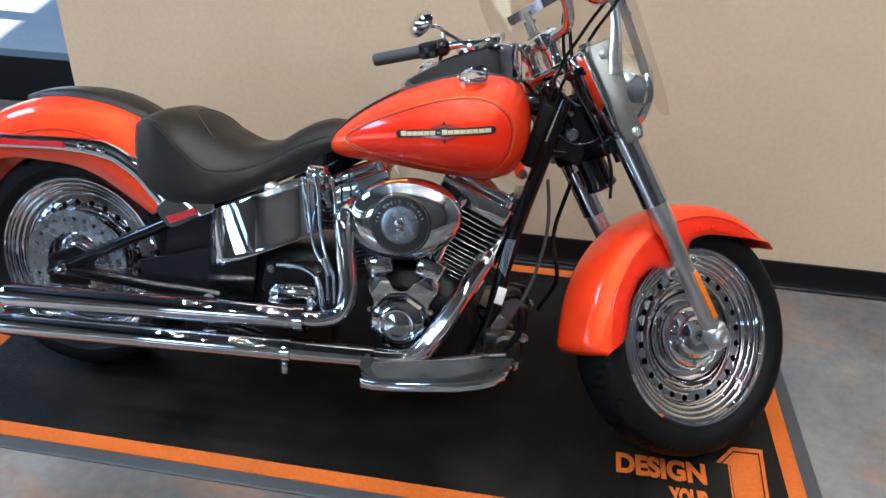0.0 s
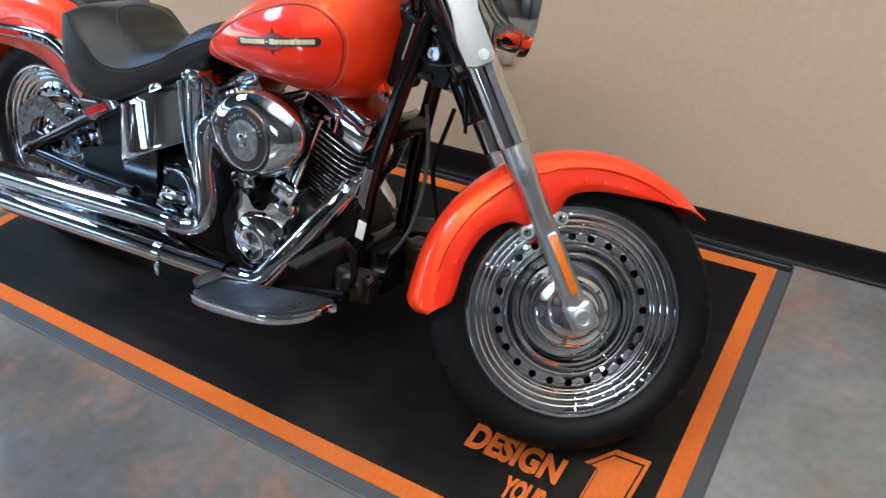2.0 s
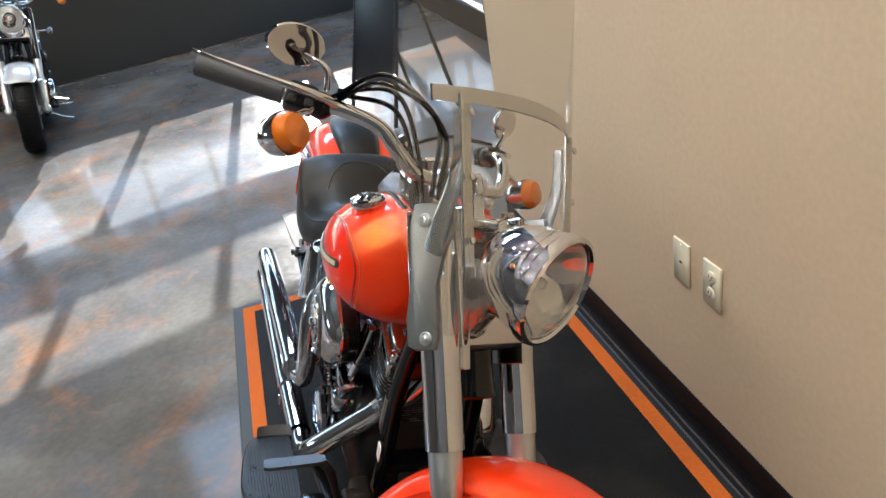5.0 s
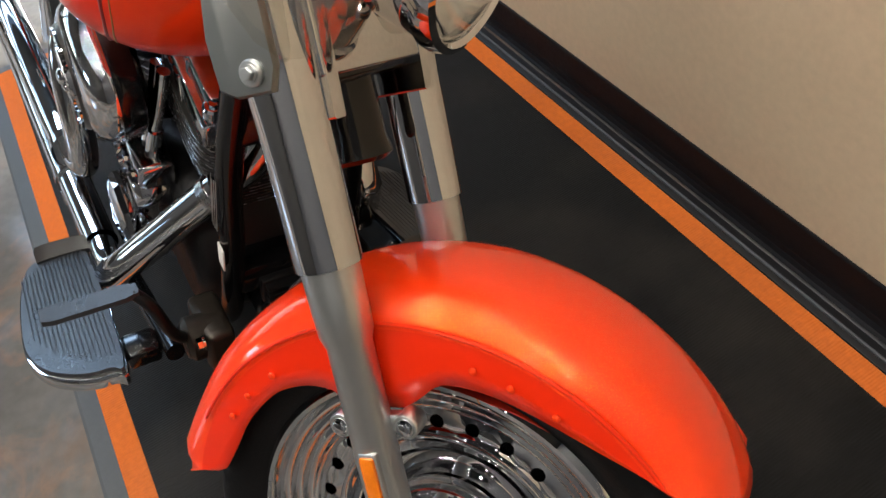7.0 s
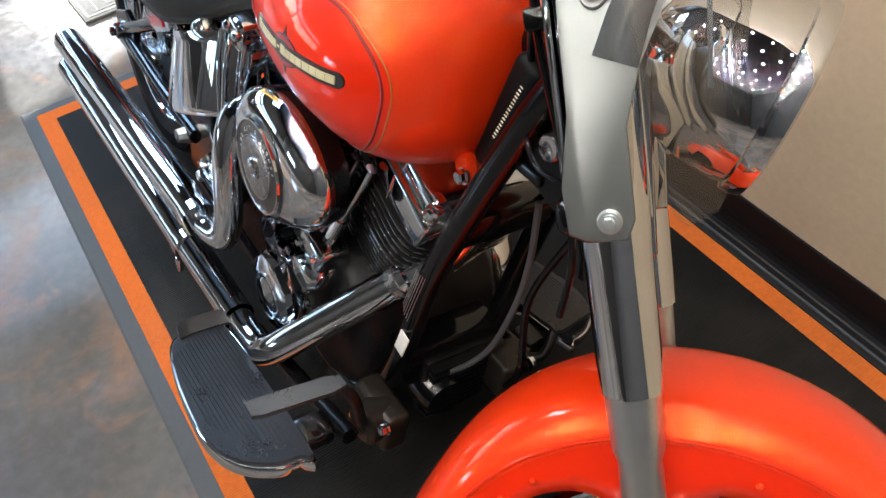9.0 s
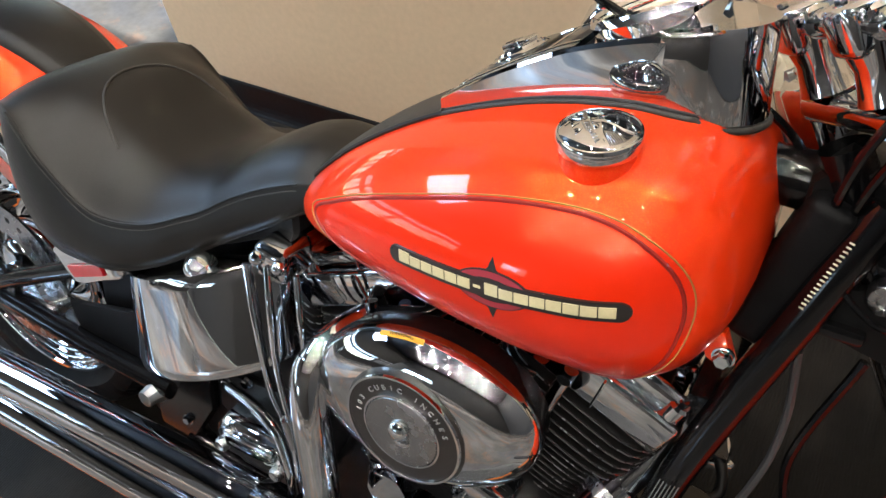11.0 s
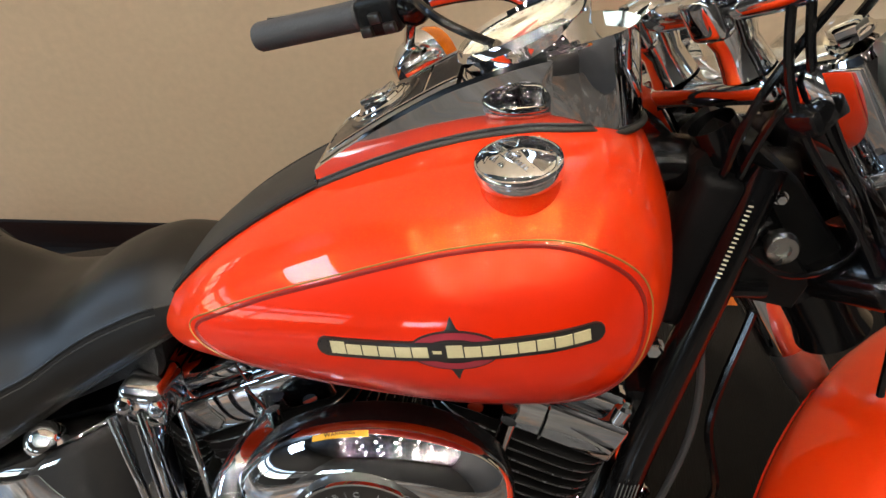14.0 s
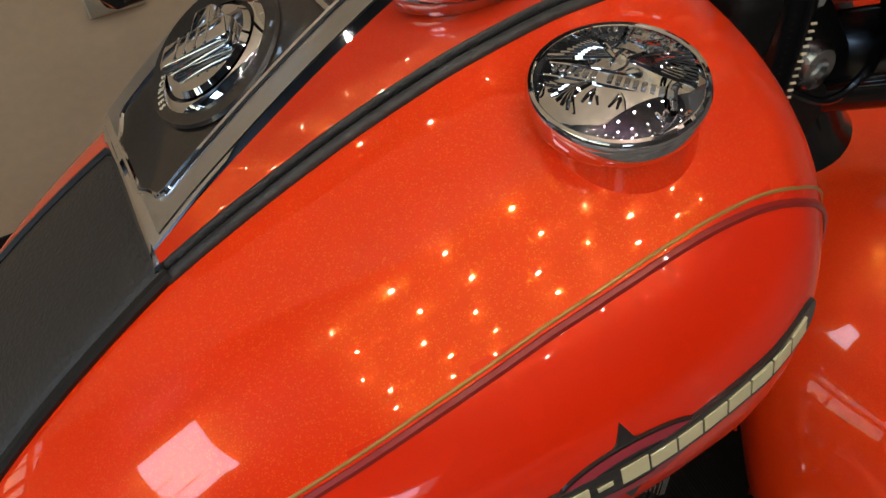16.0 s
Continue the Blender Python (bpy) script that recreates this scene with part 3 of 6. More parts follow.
def wheel(root, name, R, W, bead, m, label, holes=24, rotor=False):
    h = W / 2 * 0.84
    side = [(bead + 0.004, -h), (bead - 0.002, -h - 0.005), (bead - 0.007, -h - 0.004), (bead - 0.010, -h + 0.002), (bead - 0.011, -h + 0.009)]
    for k in range(3):
        r0, a0 = bead - 0.013 - 0.0125 * k, -h + 0.009 + 0.0065 * k
        side += [(r0, a0 - 0.0005), (r0 - 0.004, a0 - 0.002), (r0 - 0.008, a0 - 0.0005), (r0 - 0.0105, a0 + 0.003), (r0 - 0.0115, a0 + 0.0062)]
    side += [(bead - 0.052, -h + 0.030), (bead - 0.053, -h + 0.036)]
    w = part(name, join(lathe(side + [(r, -a) for r, a in side[::-1]], "y", 96)), "chrome", root, label, m)
    part("tyre", tyre_shape(R, W, bead), "rubber", w, "black rubber tyre with slanted grooves", m, sharp=30)
    r1, yd = bead - 0.052, -h + 0.030
    disc = holed_disc(0.142, r1, 0.158 if bead < 0.24 else 0.161, 0.0085, holes, yd, yd + 0.006)
    rm = (0.142 + r1) / 2
    disc = [(x, y + 0.005 * ((math.hypot(x, z) - rm) / (r1 - rm)) ** 2, z) for x, y, z in disc[0]], disc[1]
    part("wheel_disc", disc, "chrome", w, "chrome disc with a ring of round holes", m, sharp=32)
    part("dark_dish", lathe([(r1, yd + 0.012), (r1, yd + 0.030), (0.10, yd + 0.046), (0.10, 0.02), (r1, 0.02)], "y", 64), "black", w, "", m)
    bowl = [(0.144, yd + 0.004), (0.142, yd - 0.002), (0.138, yd - 0.003), (0.1345, yd + 0.002), (0.130, yd + 0.013), (0.121, yd + 0.026), (0.108, yd + 0.035), (0.096, yd + 0.037), (0.086, yd + 0.032), (0.081, yd + 0.018)]
    part("inner_dish", lathe(curve(bowl, 4), "y", 96), "chrome", w, "deep polished chrome dish", m, sharp=180)
    part("hub", lathe([(0.086, yd + 0.006), (0.083, yd - 0.012), (0.074, yd - 0.022), (0.060, yd - 0.026), (0.056, yd - 0.036), (0.046, yd - 0.044), (0.030, yd - 0.047), (0.018, yd - 0.048), (0.018, -W / 2 - 0.02), (0, -W / 2 - 0.02)], "y", 64), "chrome", w, "polished domed hub", m)
    for k in range(5):
        a = 2 * math.pi * k / 5 + 0.3
        part("hub_bolt", hexbolt((0.067 * math.cos(a), yd - 0.022, 0.067 * math.sin(a)), 0.0055, 0.006), "chrome", w, "", m)
    left = [(0.10, 0.02), (0.09, W * 0.3), (0.05, W / 2), (0.02, W / 2 + 0.02), (0, W / 2 + 0.02)]
    part("hub_left", lathe(left, "y", 40), "chrome", w, "", m)
    part("rotor_left", holed_disc(0.085, 0.146, 0.125, 0.005, 30, W / 2 * 0.9, W / 2 * 0.9 + 0.005), "steel", w, "drilled steel brake disc", m)
    if rotor:
        part("rotor", holed_disc(0.085, 0.146, 0.122, 0.006, 26, -W / 2 * 1.0, -W / 2 * 1.0 - 0.005), "steel", w, "drilled steel brake disc", m)
    return w


# tank: stations along x of bottom, top, half width and height of the widest line
TX = [0.697, 0.702, 0.715, 0.740, 0.780, 0.830, 0.880, 0.930, 0.980, 1.030, 1.079, 1.117, 1.144, 1.166, 1.182, 1.191, 1.195]
TB = [0.706, 0.696, 0.686, 0.679, 0.676, 0.673, 0.669, 0.665, 0.661, 0.658, 0.657, 0.660, 0.668, 0.685, 0.712, 0.738, 0.765]
TT = [0.712, 0.725, 0.745, 0.770, 0.802, 0.834, 0.860, 0.881, 0.898, 0.910, 0.916, 0.914, 0.904, 0.884, 0.855, 0.825, 0.790]
TW = [0.032, 0.060, 0.086, 0.110, 0.133, 0.153, 0.169, 0.182, 0.191, 0.195, 0.192, 0.182, 0.166, 0.143, 0.110, 0.076, 0.038]
TN = 2.25
TC = -0.035


def tank_at(x):
    b, t, w = spl(TX, TB, x), spl(TX, TT, x), spl(TX, TW, x)
    return b, t, w, b + 0.46 * (t - b)


def tank_side(x, z):
    """How far the tank reaches sideways at (x, z)."""
    b, t, w, c = tank_at(x)
    h = np.where(np.asarray(z) > c, t - c, c - b)
    q = np.clip(1 - np.abs((np.asarray(z) - c) / h) ** TN, 0, 1)
    return w * q ** (1 / TN)


def tank_top(x, y):
    b, t, w, c = tank_at(x)
    return c + (t - c) * np.clip(1 - np.abs((np.asarray(y) - TC) / w) ** TN, 0, 1) ** (1 / TN)


PANEL = [(0.757, 0.739), (0.788, 0.765), (0.864, 0.804), (0.978, 0.847), (1.063, 0.863), (1.116, 0.855), (1.154, 0.826), (1.166, 0.783), (1.152, 0.727), (1.105, 0.690), (1.018, 0.690), (0.896, 0.702), (0.800, 0.716)]


def inside(poly, x, z):
    hit = False
    for (x0, z0), (x1, z1) in zip(poly, poly[1:] + poly[:1]):
        if (z0 > z) != (z1 > z) and x < (x1 - x0) * (z - z0) / (z1 - z0) + x0:
            hit = not hit
    return hit


def tank_shape(nx=150, nr=112):
    u = np.linspace(0, 1, nx)
    xs = TX[0] + (TX[-1] - TX[0]) * (0.5 - 0.5 * np.cos(math.pi * u) * (0.72 + 0.28 * np.abs(np.cos(math.pi * u))))
    rs = []
    for x in xs:
        b, t, w, c = (float(q) for q in tank_at(x))
        ring = []
        for a in np.linspace(0, 2 * math.pi, nr, endpoint=False):
            ca, sa = math.cos(a), math.sin(a)
            y = w * abs(ca) ** (2 / TN) * (1 if ca > 0 else -1)
            z = c + ((t - c) if sa > 0 else (c - b)) * abs(sa) ** (2 / TN) * (1 if sa > 0 else -1)
            ring.append((x, TC + y, z))
        rs.append(ring)
    return rings(rs)


LOGO_A, LOGO_B = np.array((0.897, 0.767)), np.array((1.123, 0.797))
LOGO_U = (LOGO_B - LOGO_A) / np.linalg.norm(LOGO_B - LOGO_A)
LOGO_V = np.array((-LOGO_U[1], LOGO_U[0]))
LOGO_C = (LOGO_A + LOGO_B) / 2


def on_tank(u, v, lift, side=-1):
    q = LOGO_C + u * LOGO_U + v * LOGO_V
    return (q[0], TC + side * (float(tank_side(q[0], q[1])) + lift), q[1])


def badge(outline, lift, steps=6, side=-1):
    """A thin print that follows the tank's side: an outline in the badge's own plane."""
    pts = np.array(outline, float)
    c = pts.mean(0)
    rs = [[on_tank(*(c + (p - c) * k), lift, side) for p in pts] for k in np.linspace(1, 0.001, steps)]
    return rings([[on_tank(*p, 0.0, side) for p in pts]] + rs, True)


def bar(u0, u1, v0, v1, n=10):
    us = np.linspace(u0, u1, n)
    return [(u, v0) for u in us] + [(u, v1) for u in us[::-1]]


def pill(a, h, n=26):
    """The outline of a bar with rounded ends."""
    out = [(u, -h) for u in np.linspace(-a + h, a - h, n)] + [(a - h + h * math.sin(t), -h * math.cos(t)) for t in np.linspace(0.3, math.pi - 0.3, 6)]
    return out + [(-u, -v) for u, v in out]


def build_motorcycle(name, place, fork, paint, panel, label, full=True):
    root = thing(name, place, label, "motorcycle")

    def fp(nm, shape, material, parent=None, lab="", **k):
        return part(nm, shape, material, parent or root, lab, fork, **k)

    def p(nm, shape, material, parent=None, lab="", **k):
        return part(nm, shape, material, parent or root, lab, **k)

    # wheels
    wheel(root, "front_wheel", 0.308, 0.142, 0.2255, fork, "chrome bullet-hole front wheel")
    wheel(root, "rear_wheel", 0.3185, 0.200, 0.2330, Matrix.Translation((0, 0, 0.322)), "chrome rear wheel with a drilled brake disc", 24, True)

    # front fender
    th = np.radians(np.linspace(14, 157, 72))
    te = np.radians([14, 20, 30, 40, 50, 62, 72, 79, 84, 97, 103, 110, 120, 132, 142, 151, 157])
    re = [0.333, 0.322, 0.292, 0.272, 0.262, 0.256, 0.248, 0.222, 0.212, 0.212, 0.236, 0.250, 0.258, 0.258, 0.256, 0.262, 0.312]
    rs = []
    for t in th:
        d = math.degrees(t)
        flare = 0.012 * max(0, (d - 138) / 19) ** 2 - 0.014 * max(0, (d - 152.5) / 4.5) ** 2
        tip = 0.96 if d > 20 else 0.80 + 0.16 * (d - 14) / 6
        e = float(spl(te, re, t))
        rr = 0.343 + flare
        sec = [(1.02, e), (1.02, e + 0.4 * (min(0.296, rr - 0.03) - e)), (1.01, min(0.296, rr - 0.03)), (0.975, 0.308 + flare), (0.91, 0.319 + flare), (0.81, 0.328 + flare), (0.67, 0.335 + flare), (0.50, 0.339 + flare), (0.26, 0.342 + flare)]
        sec = [(-a * tip * 0.100, max(r, e)) for a, r in sec]
        sec = sec + [(0.0, rr)] + [(-a, r) for a, r in sec[::-1]]
        rs.append([(r * math.cos(t), a, r * math.sin(t)) for a, r in sec])
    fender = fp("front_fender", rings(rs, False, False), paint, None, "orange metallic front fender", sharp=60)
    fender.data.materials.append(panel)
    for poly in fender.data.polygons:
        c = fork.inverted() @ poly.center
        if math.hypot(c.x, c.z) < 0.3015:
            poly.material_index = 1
    so = fender.modifiers.new("thickness", "SOLIDIFY")
    so.thickness, so.offset = 0.003, -1
    for s in (-1, 1):
        bead = [(0.3035 * math.cos(t) , s * 0.1005, 0.3035 * math.sin(t)) for t in np.radians(np.linspace(27, 140, 50))]
        fp("fender_bead", tube(bead, 0.0022, 8), panel, fender)
        for d in (48, 58, 66, 116, 126, 134):
            t = radians(d)
            fp("rivet", ball(0.0042, (0.276 * math.cos(t), s * 0.1020, 0.276 * math.sin(t)), 1, 0.5, 1, 10), paint, fender)
        for x in (-0.037, 0.037):
            lug = fp("fender_lug", join(lathe([(0.013, s * 0.096), (0.0135, s * 0.098), (0.0135, s * 0.117), (0.012, s * 0.119), (0, s * 0.119)], "y", 24, (x, 0, 0.201)), box(0.026, 0.014, 0.020, (x * 0.62, s * 0.111, 0.204), 0.004)), "satin", fender, "grey cast fender lug")
            fp("fender_bolt", hexbolt((x, s * 0.119, 0.201), 0.0075, 0.006, (0, s, 0)), "chrome", lug)

    # fork legs with sliders, covers, reflectors
    for s in (-1, 1):
        at = (0, s * 0.121, 0)
        leg = fp("fork_leg", lathe([(0.0, 0.020), (0.018, 0.022), (0.0225, 0.05), (0.0225, 0.292), (0.0265, 0.304), (0.0275, 0.33), (0.0285, 0.385)], "z", 36, at), "satin", None, "satin grey fork slider")
        fp("leg_cover", lathe([(0.0295, 0.372), (0.0325, 0.3725), (0.0325, 0.50), (0.034, 0.56), (0.035, 0.70), (0.035, 0.765), (0.030, 0.770), (0.0, 0.772)], "z", 36, at), "chrome", leg, "chrome fork cover")
        fp("axle_clamp", join(box(0.056, 0.040, 0.062, (0.004, s * 0.121, 0.004), 0.012, None, 3), lathe([(0.021, s * 0.10), (0.021, s * 0.146), (0.018, s * 0.150), (0.011, s * 0.150), (0.010, s * 0.143), (0, s * 0.143)], "y", 28)), "satin", leg, "cast axle clamp")
        fp("reflector", box(0.0165, 0.006, 0.128, (0.003, s * 0.146, 0.119), 0.003), "amber", leg, "long amber reflector")
        fp("reflector_bed", box(0.021, 0.010, 0.134, (0.003, s * 0.140, 0.119), 0.003), "satin", leg)
        if full:
            # windscreen bracket along the leg
            o = [(-0.036, 0.542), (-0.020, 0.534), (0.016, 0.534), (0.024, 0.552), (0.024, 0.635), (0.040, 0.685), (0.066, 0.735), (0.064, 0.772), (-0.014, 0.776), (-0.024, 0.745), (-0.026, 0.65), (-0.038, 0.585)]
            plate = slab(o, s * 0.150, s * 0.160, 0.003)
            plate = [(x, y - s * 0.02 * (z - 0.65), z) for x, y, z in plate[0]], plate[1]
            br = fp("screen_bracket", plate, "bracket", None, "grey metal windscreen bracket beside the fork", sharp=50)
            for x, z in ((0.002, 0.553), (0.008, 0.746)):
                y = s * (0.160 - 0.02 * (z - 0.65))
                fp("bolt", join(lathe([(0.0115, y - s * 0.002), (0.0115, y + s * 0.003), (0.010, y + s * 0.0045), (0.0, y + s * 0.0045)], "y", 24, (x, 0, z)), hexbolt((x, y + s * 0.0045, z), 0.0062, 0.006, (0, s, 0))), "satin", br)
            fp("fork_cover", box(0.006, 0.074, 0.212, (-0.035, s * 0.114, 0.662), 0.0022), "chrome", br, "flat chrome cover behind the fork")
            fp("inner_bracket", slab([(-0.03, 0.50), (0.034, 0.50), (0.045, 0.77), (-0.02, 0.77)], s * 0.105, s * 0.086, 0.002), "chrome", br)

    # triple trees, lamp housing
    fp("lower_tree", box(0.075, 0.215, 0.036, (-0.022, 0, 0.545), 0.010, None, 3), "black", None, "black lower fork clamp")
    fp("tree_cover", box(0.010, 0.215, 0.150, (0.030, 0, 0.612), 0.004, None, 3), "chrome", None, "chrome cover below the headlight")
    up = fp("upper_tree", join(box(0.060, 0.150, 0.026, (-0.018, 0, 0.757), 0.010, None, 3), *[lathe([(0, 0.736), (0.026, 0.736), (0.034, 0.740), (0.034, 0.766), (0.030, 0.772), (0.020, 0.774), (0, 0.774)], "z", 24, (-0.012, q * 0.098, 0)) for q in (-1, 1)]), "chrome", None, "chrome upper fork clamp")
    for s in (-1, 1):
        fp("cap_nut", hexbolt((0, s * 0.121, 0.776), 0.015, 0.012, (0, 0, 1)), "chrome", up)
        fp("riser", join(lathe([(0.023, 0.772), (0.021, 0.782), (0.019, 0.80), (0.023, 0.815), (0.023, 0.845), (0.016, 0.852), (0, 0.852)], "z", 28, (-0.030, s * 0.045, 0)), box(0.054, 0.040, 0.042, (-0.030, s * 0.045, 0.833), 0.009, None, 3)), "chrome", up, "chrome handlebar riser")
        for k in (-1, 1):
            fp("riser_bolt", hexbolt((-0.030 + k * 0.016, s * 0.045, 0.853), 0.005, 0.005, (0, 0, 1)), "chrome", up)
    fp("steering_stem", lathe([(0.022, 0.53), (0.022, 0.735)], "z", 24, (-0.052, 0, 0)), "black", None, "black steering stem")

    ax = Vector((0.857, 0, -0.515))
    turn = Matrix.Translation((0.156, 0, 0.622)) @ ax.to_track_quat("Z", "Y").to_matrix().to_4x4()
    hl = part("headlight", lathe([(0.0, -0.150), (0.022, -0.147), (0.05, -0.135), (0.074, -0.110), (0.090, -0.070), (0.0965, -0.030), (0.0965, -0.012)], "z", 56), "chrome", root, "chrome headlight with a clear lens", fork @ turn)
    part("bezel", lathe([(0.0965, -0.016), (0.102, -0.014), (0.1035, -0.004), (0.101, 0.006), (0.094, 0.009), (0.090, 0.004), (0.090, -0.008)], "z", 56), "chrome", hl, "chrome bezel", fork @ turn)
    part("reflector_bowl", lathe([(0.091, -0.002), (0.080, -0.022), (0.060, -0.042), (0.035, -0.056), (0.012, -0.062), (0.012, -0.05), (0.034, -0.046)], "z", 48), "chrome", hl, "", fork @ turn)
    part("bulb", lathe([(0.010, -0.06), (0.010, -0.03), (0.008, -0.022), (0.0, -0.020)], "z", 16), "white", hl, "", fork @ turn)
    lens = part("lens", lathe([(0.092, 0.0), (0.080, 0.008), (0.055, 0.0145), (0.025, 0.018), (0.0, 0.0185), (0.0, 0.0145), (0.055, 0.0105), (0.080, 0.004), (0.090, -0.003)], "z", 48), "glass", hl, "clear domed lens", fork @ turn)
    lens.visible_shadow = False
    fp("headlight_mount", box(0.05, 0.030, 0.030, (0.062, 0, 0.600), 0.008, Matrix.Rotation(radians(-20), 4, "Y")), "chrome", hl)

    if full:
        # clear screen with polished straps
        def sx(y, z):
            return 0.152 - 1.35 * y * y + 0.09 * (z - 0.8)

        ys = np.linspace(-0.285, 0.285, 39)
        zs = np.linspace(0, 1, 40)
        front, back = [], []
        for k in zs:
            ra, rb = [], []
            for y in ys:
                low = 0.555 + 0.215 * math.exp(-(abs(y) / 0.125) ** 6) + 0.26 * max(0, (abs(y) - 0.20) / 0.085) ** 2.2
                high = 1.21 - 0.20 * (abs(y) / 0.285) ** 4
                z = low + (high - low) * k
                ra.append((sx(y, z), y, z)), rb.append((sx(y, z) - 0.004, y, z))
            front.append(ra), back.append(rb)
        n = len(ys)
        v, f = rings(front, False, False)
        v2, f2 = rings(back, False, False)
        b = len(v)
        f = f + [tuple(i + b for i in g[::-1]) for g in f2]
        loop = list(range(n)) + [i * n + n - 1 for i in range(1, len(zs))] + [(len(zs) - 1) * n + j for j in range(n - 2, -1, -1)] + [i * n for i in range(len(zs) - 2, 0, -1)]
        f += [(loop[i], loop[(i + 1) % len(loop)], loop[(i + 1) % len(loop)] + b, loop[i] + b) for i in range(len(loop))]
        screen = fp("windscreen", (v + v2, f), "plexi", None, "clear acrylic windscreen", sharp=60)
        screen.visible_shadow = False
        for s in (-1, 1):
            line = [(sx(s * yy, z) - 0.009, s * yy, z) for yy, z in zip(np.linspace(0.165, 0.180, 14), np.linspace(0.66, 0.93, 14))]
            fp("strap", rings([[(x - 0.002, y - 0.013, z), (x + 0.002, y - 0.013, z), (x + 0.002, y + 0.013, z), (x - 0.002, y + 0.013, z)] for x, y, z in line]), "polished", screen, "flat polished strap")
            path = curve([(0.020, 0.690), (0.040, 0.735), (0.066, 0.780), (0.086, 0.835), (0.093, 0.905)], 6)
            arm = []
            for i, q in enumerate(path):
                d = path[min(i + 1, len(path) - 1)] - path[max(i - 1, 0)]
                d = np.array((d[1], -d[0])) / np.hypot(*d)
                h = 0.020 - 0.010 * i / (len(path) - 1)
                y = s * (0.160 + 0.010 * i / (len(path) - 1))
                arm.append([(*(q + d * h * k)[:1], y + s * e, (q + d * h * k)[1]) for k, e in ((-1, 0), (-0.7, 0.003), (0.7, 0.003), (1, 0), (0.7, -0.003), (-0.7, -0.003))])
            fp("arm", rings(arm), "polished", screen, "curved polished screen arm")
            for z in (0.70, 0.80, 0.90):
                fp("screw", ball(0.007, (sx(0.172, z) + 0.002, s * (0.165 + (z - 0.66) * 0.055), z), 0.5, 1, 1, 12), "chrome", screen)
        fp("cross_strap", rings([[(sx(y, 0.93) - 0.010, y, 0.916), (sx(y, 0.93) - 0.006, y, 0.916), (sx(y, 0.93) - 0.006, y, 0.942), (sx(y, 0.93) - 0.010, y, 0.942)] for y in np.linspace(-0.230, 0.230, 29)]), "chrome", screen, "flat polished cross strap")

    # handlebar
    half = [(-0.030, 0.0, 0.832), (-0.030, 0.09, 0.832), (-0.030, 0.135, 0.838), (-0.036, 0.170, 0.868), (-0.050, 0.195, 0.906), (-0.085, 0.232, 0.932), (-0.130, 0.278, 0.951), (-0.195, 0.355, 0.981), (-0.240, 0.412, 1.002)]
    pts = [(x, -y, z) for x, y, z in half[:0:-1]] + half
    barp = fp("handlebar", tube(curve(pts, 8), 0.0127, 18), "chrome", None, "chrome handlebar turned to full lock")
    for s in (-1, 1):
        a, e = Vector((-0.158, s * 0.308, 0.963)), Vector((-0.243, s * 0.416, 1.004))
        way = (e - a).normalized()
        fp("grip", tube([a, a + way * 0.004, a + way * 0.006, e - way * 0.004, e], [0.0175, 0.0185, 0.0175, 0.0175, 0.0155], 20), "grip", barp, "grey rubber grip")
        b = a - way * 0.028
        tm = Matrix.Translation(b) @ way.to_track_quat("Z", "Y").to_matrix().to_4x4()
        sb = part("switch_box", box(0.052, 0.044, 0.052, (0, 0, 0), 0.009, None, 3), "case", barp, "black switch housing", fork @ tm)
        for k in range(3):
            part("switch", box(0.010, 0.012, 0.014, (0.026, -0.012 + 0.013 * (k % 2), -0.014 + 0.014 * k), 0.002), "ink", sb, "", fork @ tm)
        c = a - way * 0.062
        fp("lever_clamp", ball(0.024, c, 1, 1, 1, 14), "black", barp)
        lv = [c + Vector((0.035, 0, -0.006)), a + Vector((0.060, 0, -0.012)), a + way * 0.06 + Vector((0.062, 0, -0.012)), e + Vector((0.058, 0, -0.008)), e + way * 0.035 + Vector((0.050, 0, -0.002))]
        fp("lever", tube(curve(lv, 6), [0.0075 - 0.00012 * i for i in range(25)], 10), "chrome", barp, "polished lever")
        mp = c + Vector((0.02, s * 0.005, 0.02))
        stem = [mp, mp + Vector((0.012, s * 0.012, 0.030)), mp + Vector((-0.015, s * 0.035, 0.055))]
        mir = fp("mirror", tube(curve(stem, 6), 0.0055, 10), "chrome", barp, "oval chrome mirror on a stem")
        mq = Matrix.Translation(stem[-1] + Vector((0.0, s * 0.02, 0.012))) @ pose(0, 0, 0, 0, -58, s * 12) @ Matrix.Diagonal((0.62, 1.0, 1, 1))
        part("mirror_shell", lathe([(0.0, 0.018), (0.03, 0.015), (0.048, 0.006), (0.055, -0.004), (0.052, -0.008), (0.0, -0.006)], "z", 32), "chrome", mir, "", fork @ mq)
        sg = c + Vector((0.030, s * 0.105, -0.074))
        sig = fp("turn_signal", join(lathe([(0.0, -0.052), (0.016, -0.048), (0.030, -0.03), (0.0345, -0.004), (0.0345, 0.004)], "x", 28, tuple(sg)), tube([sg + Vector((-0.02, 0, 0.02)), c], 0.007, 10)), "chrome", barp, "chrome turn signal with an amber lens")
        fp("signal_lens", lathe([(0.033, 0.002), (0.033, 0.012), (0.026, 0.024), (0.0, 0.030)], "x", 28, tuple(sg)), "amber", sig, "amber lens")

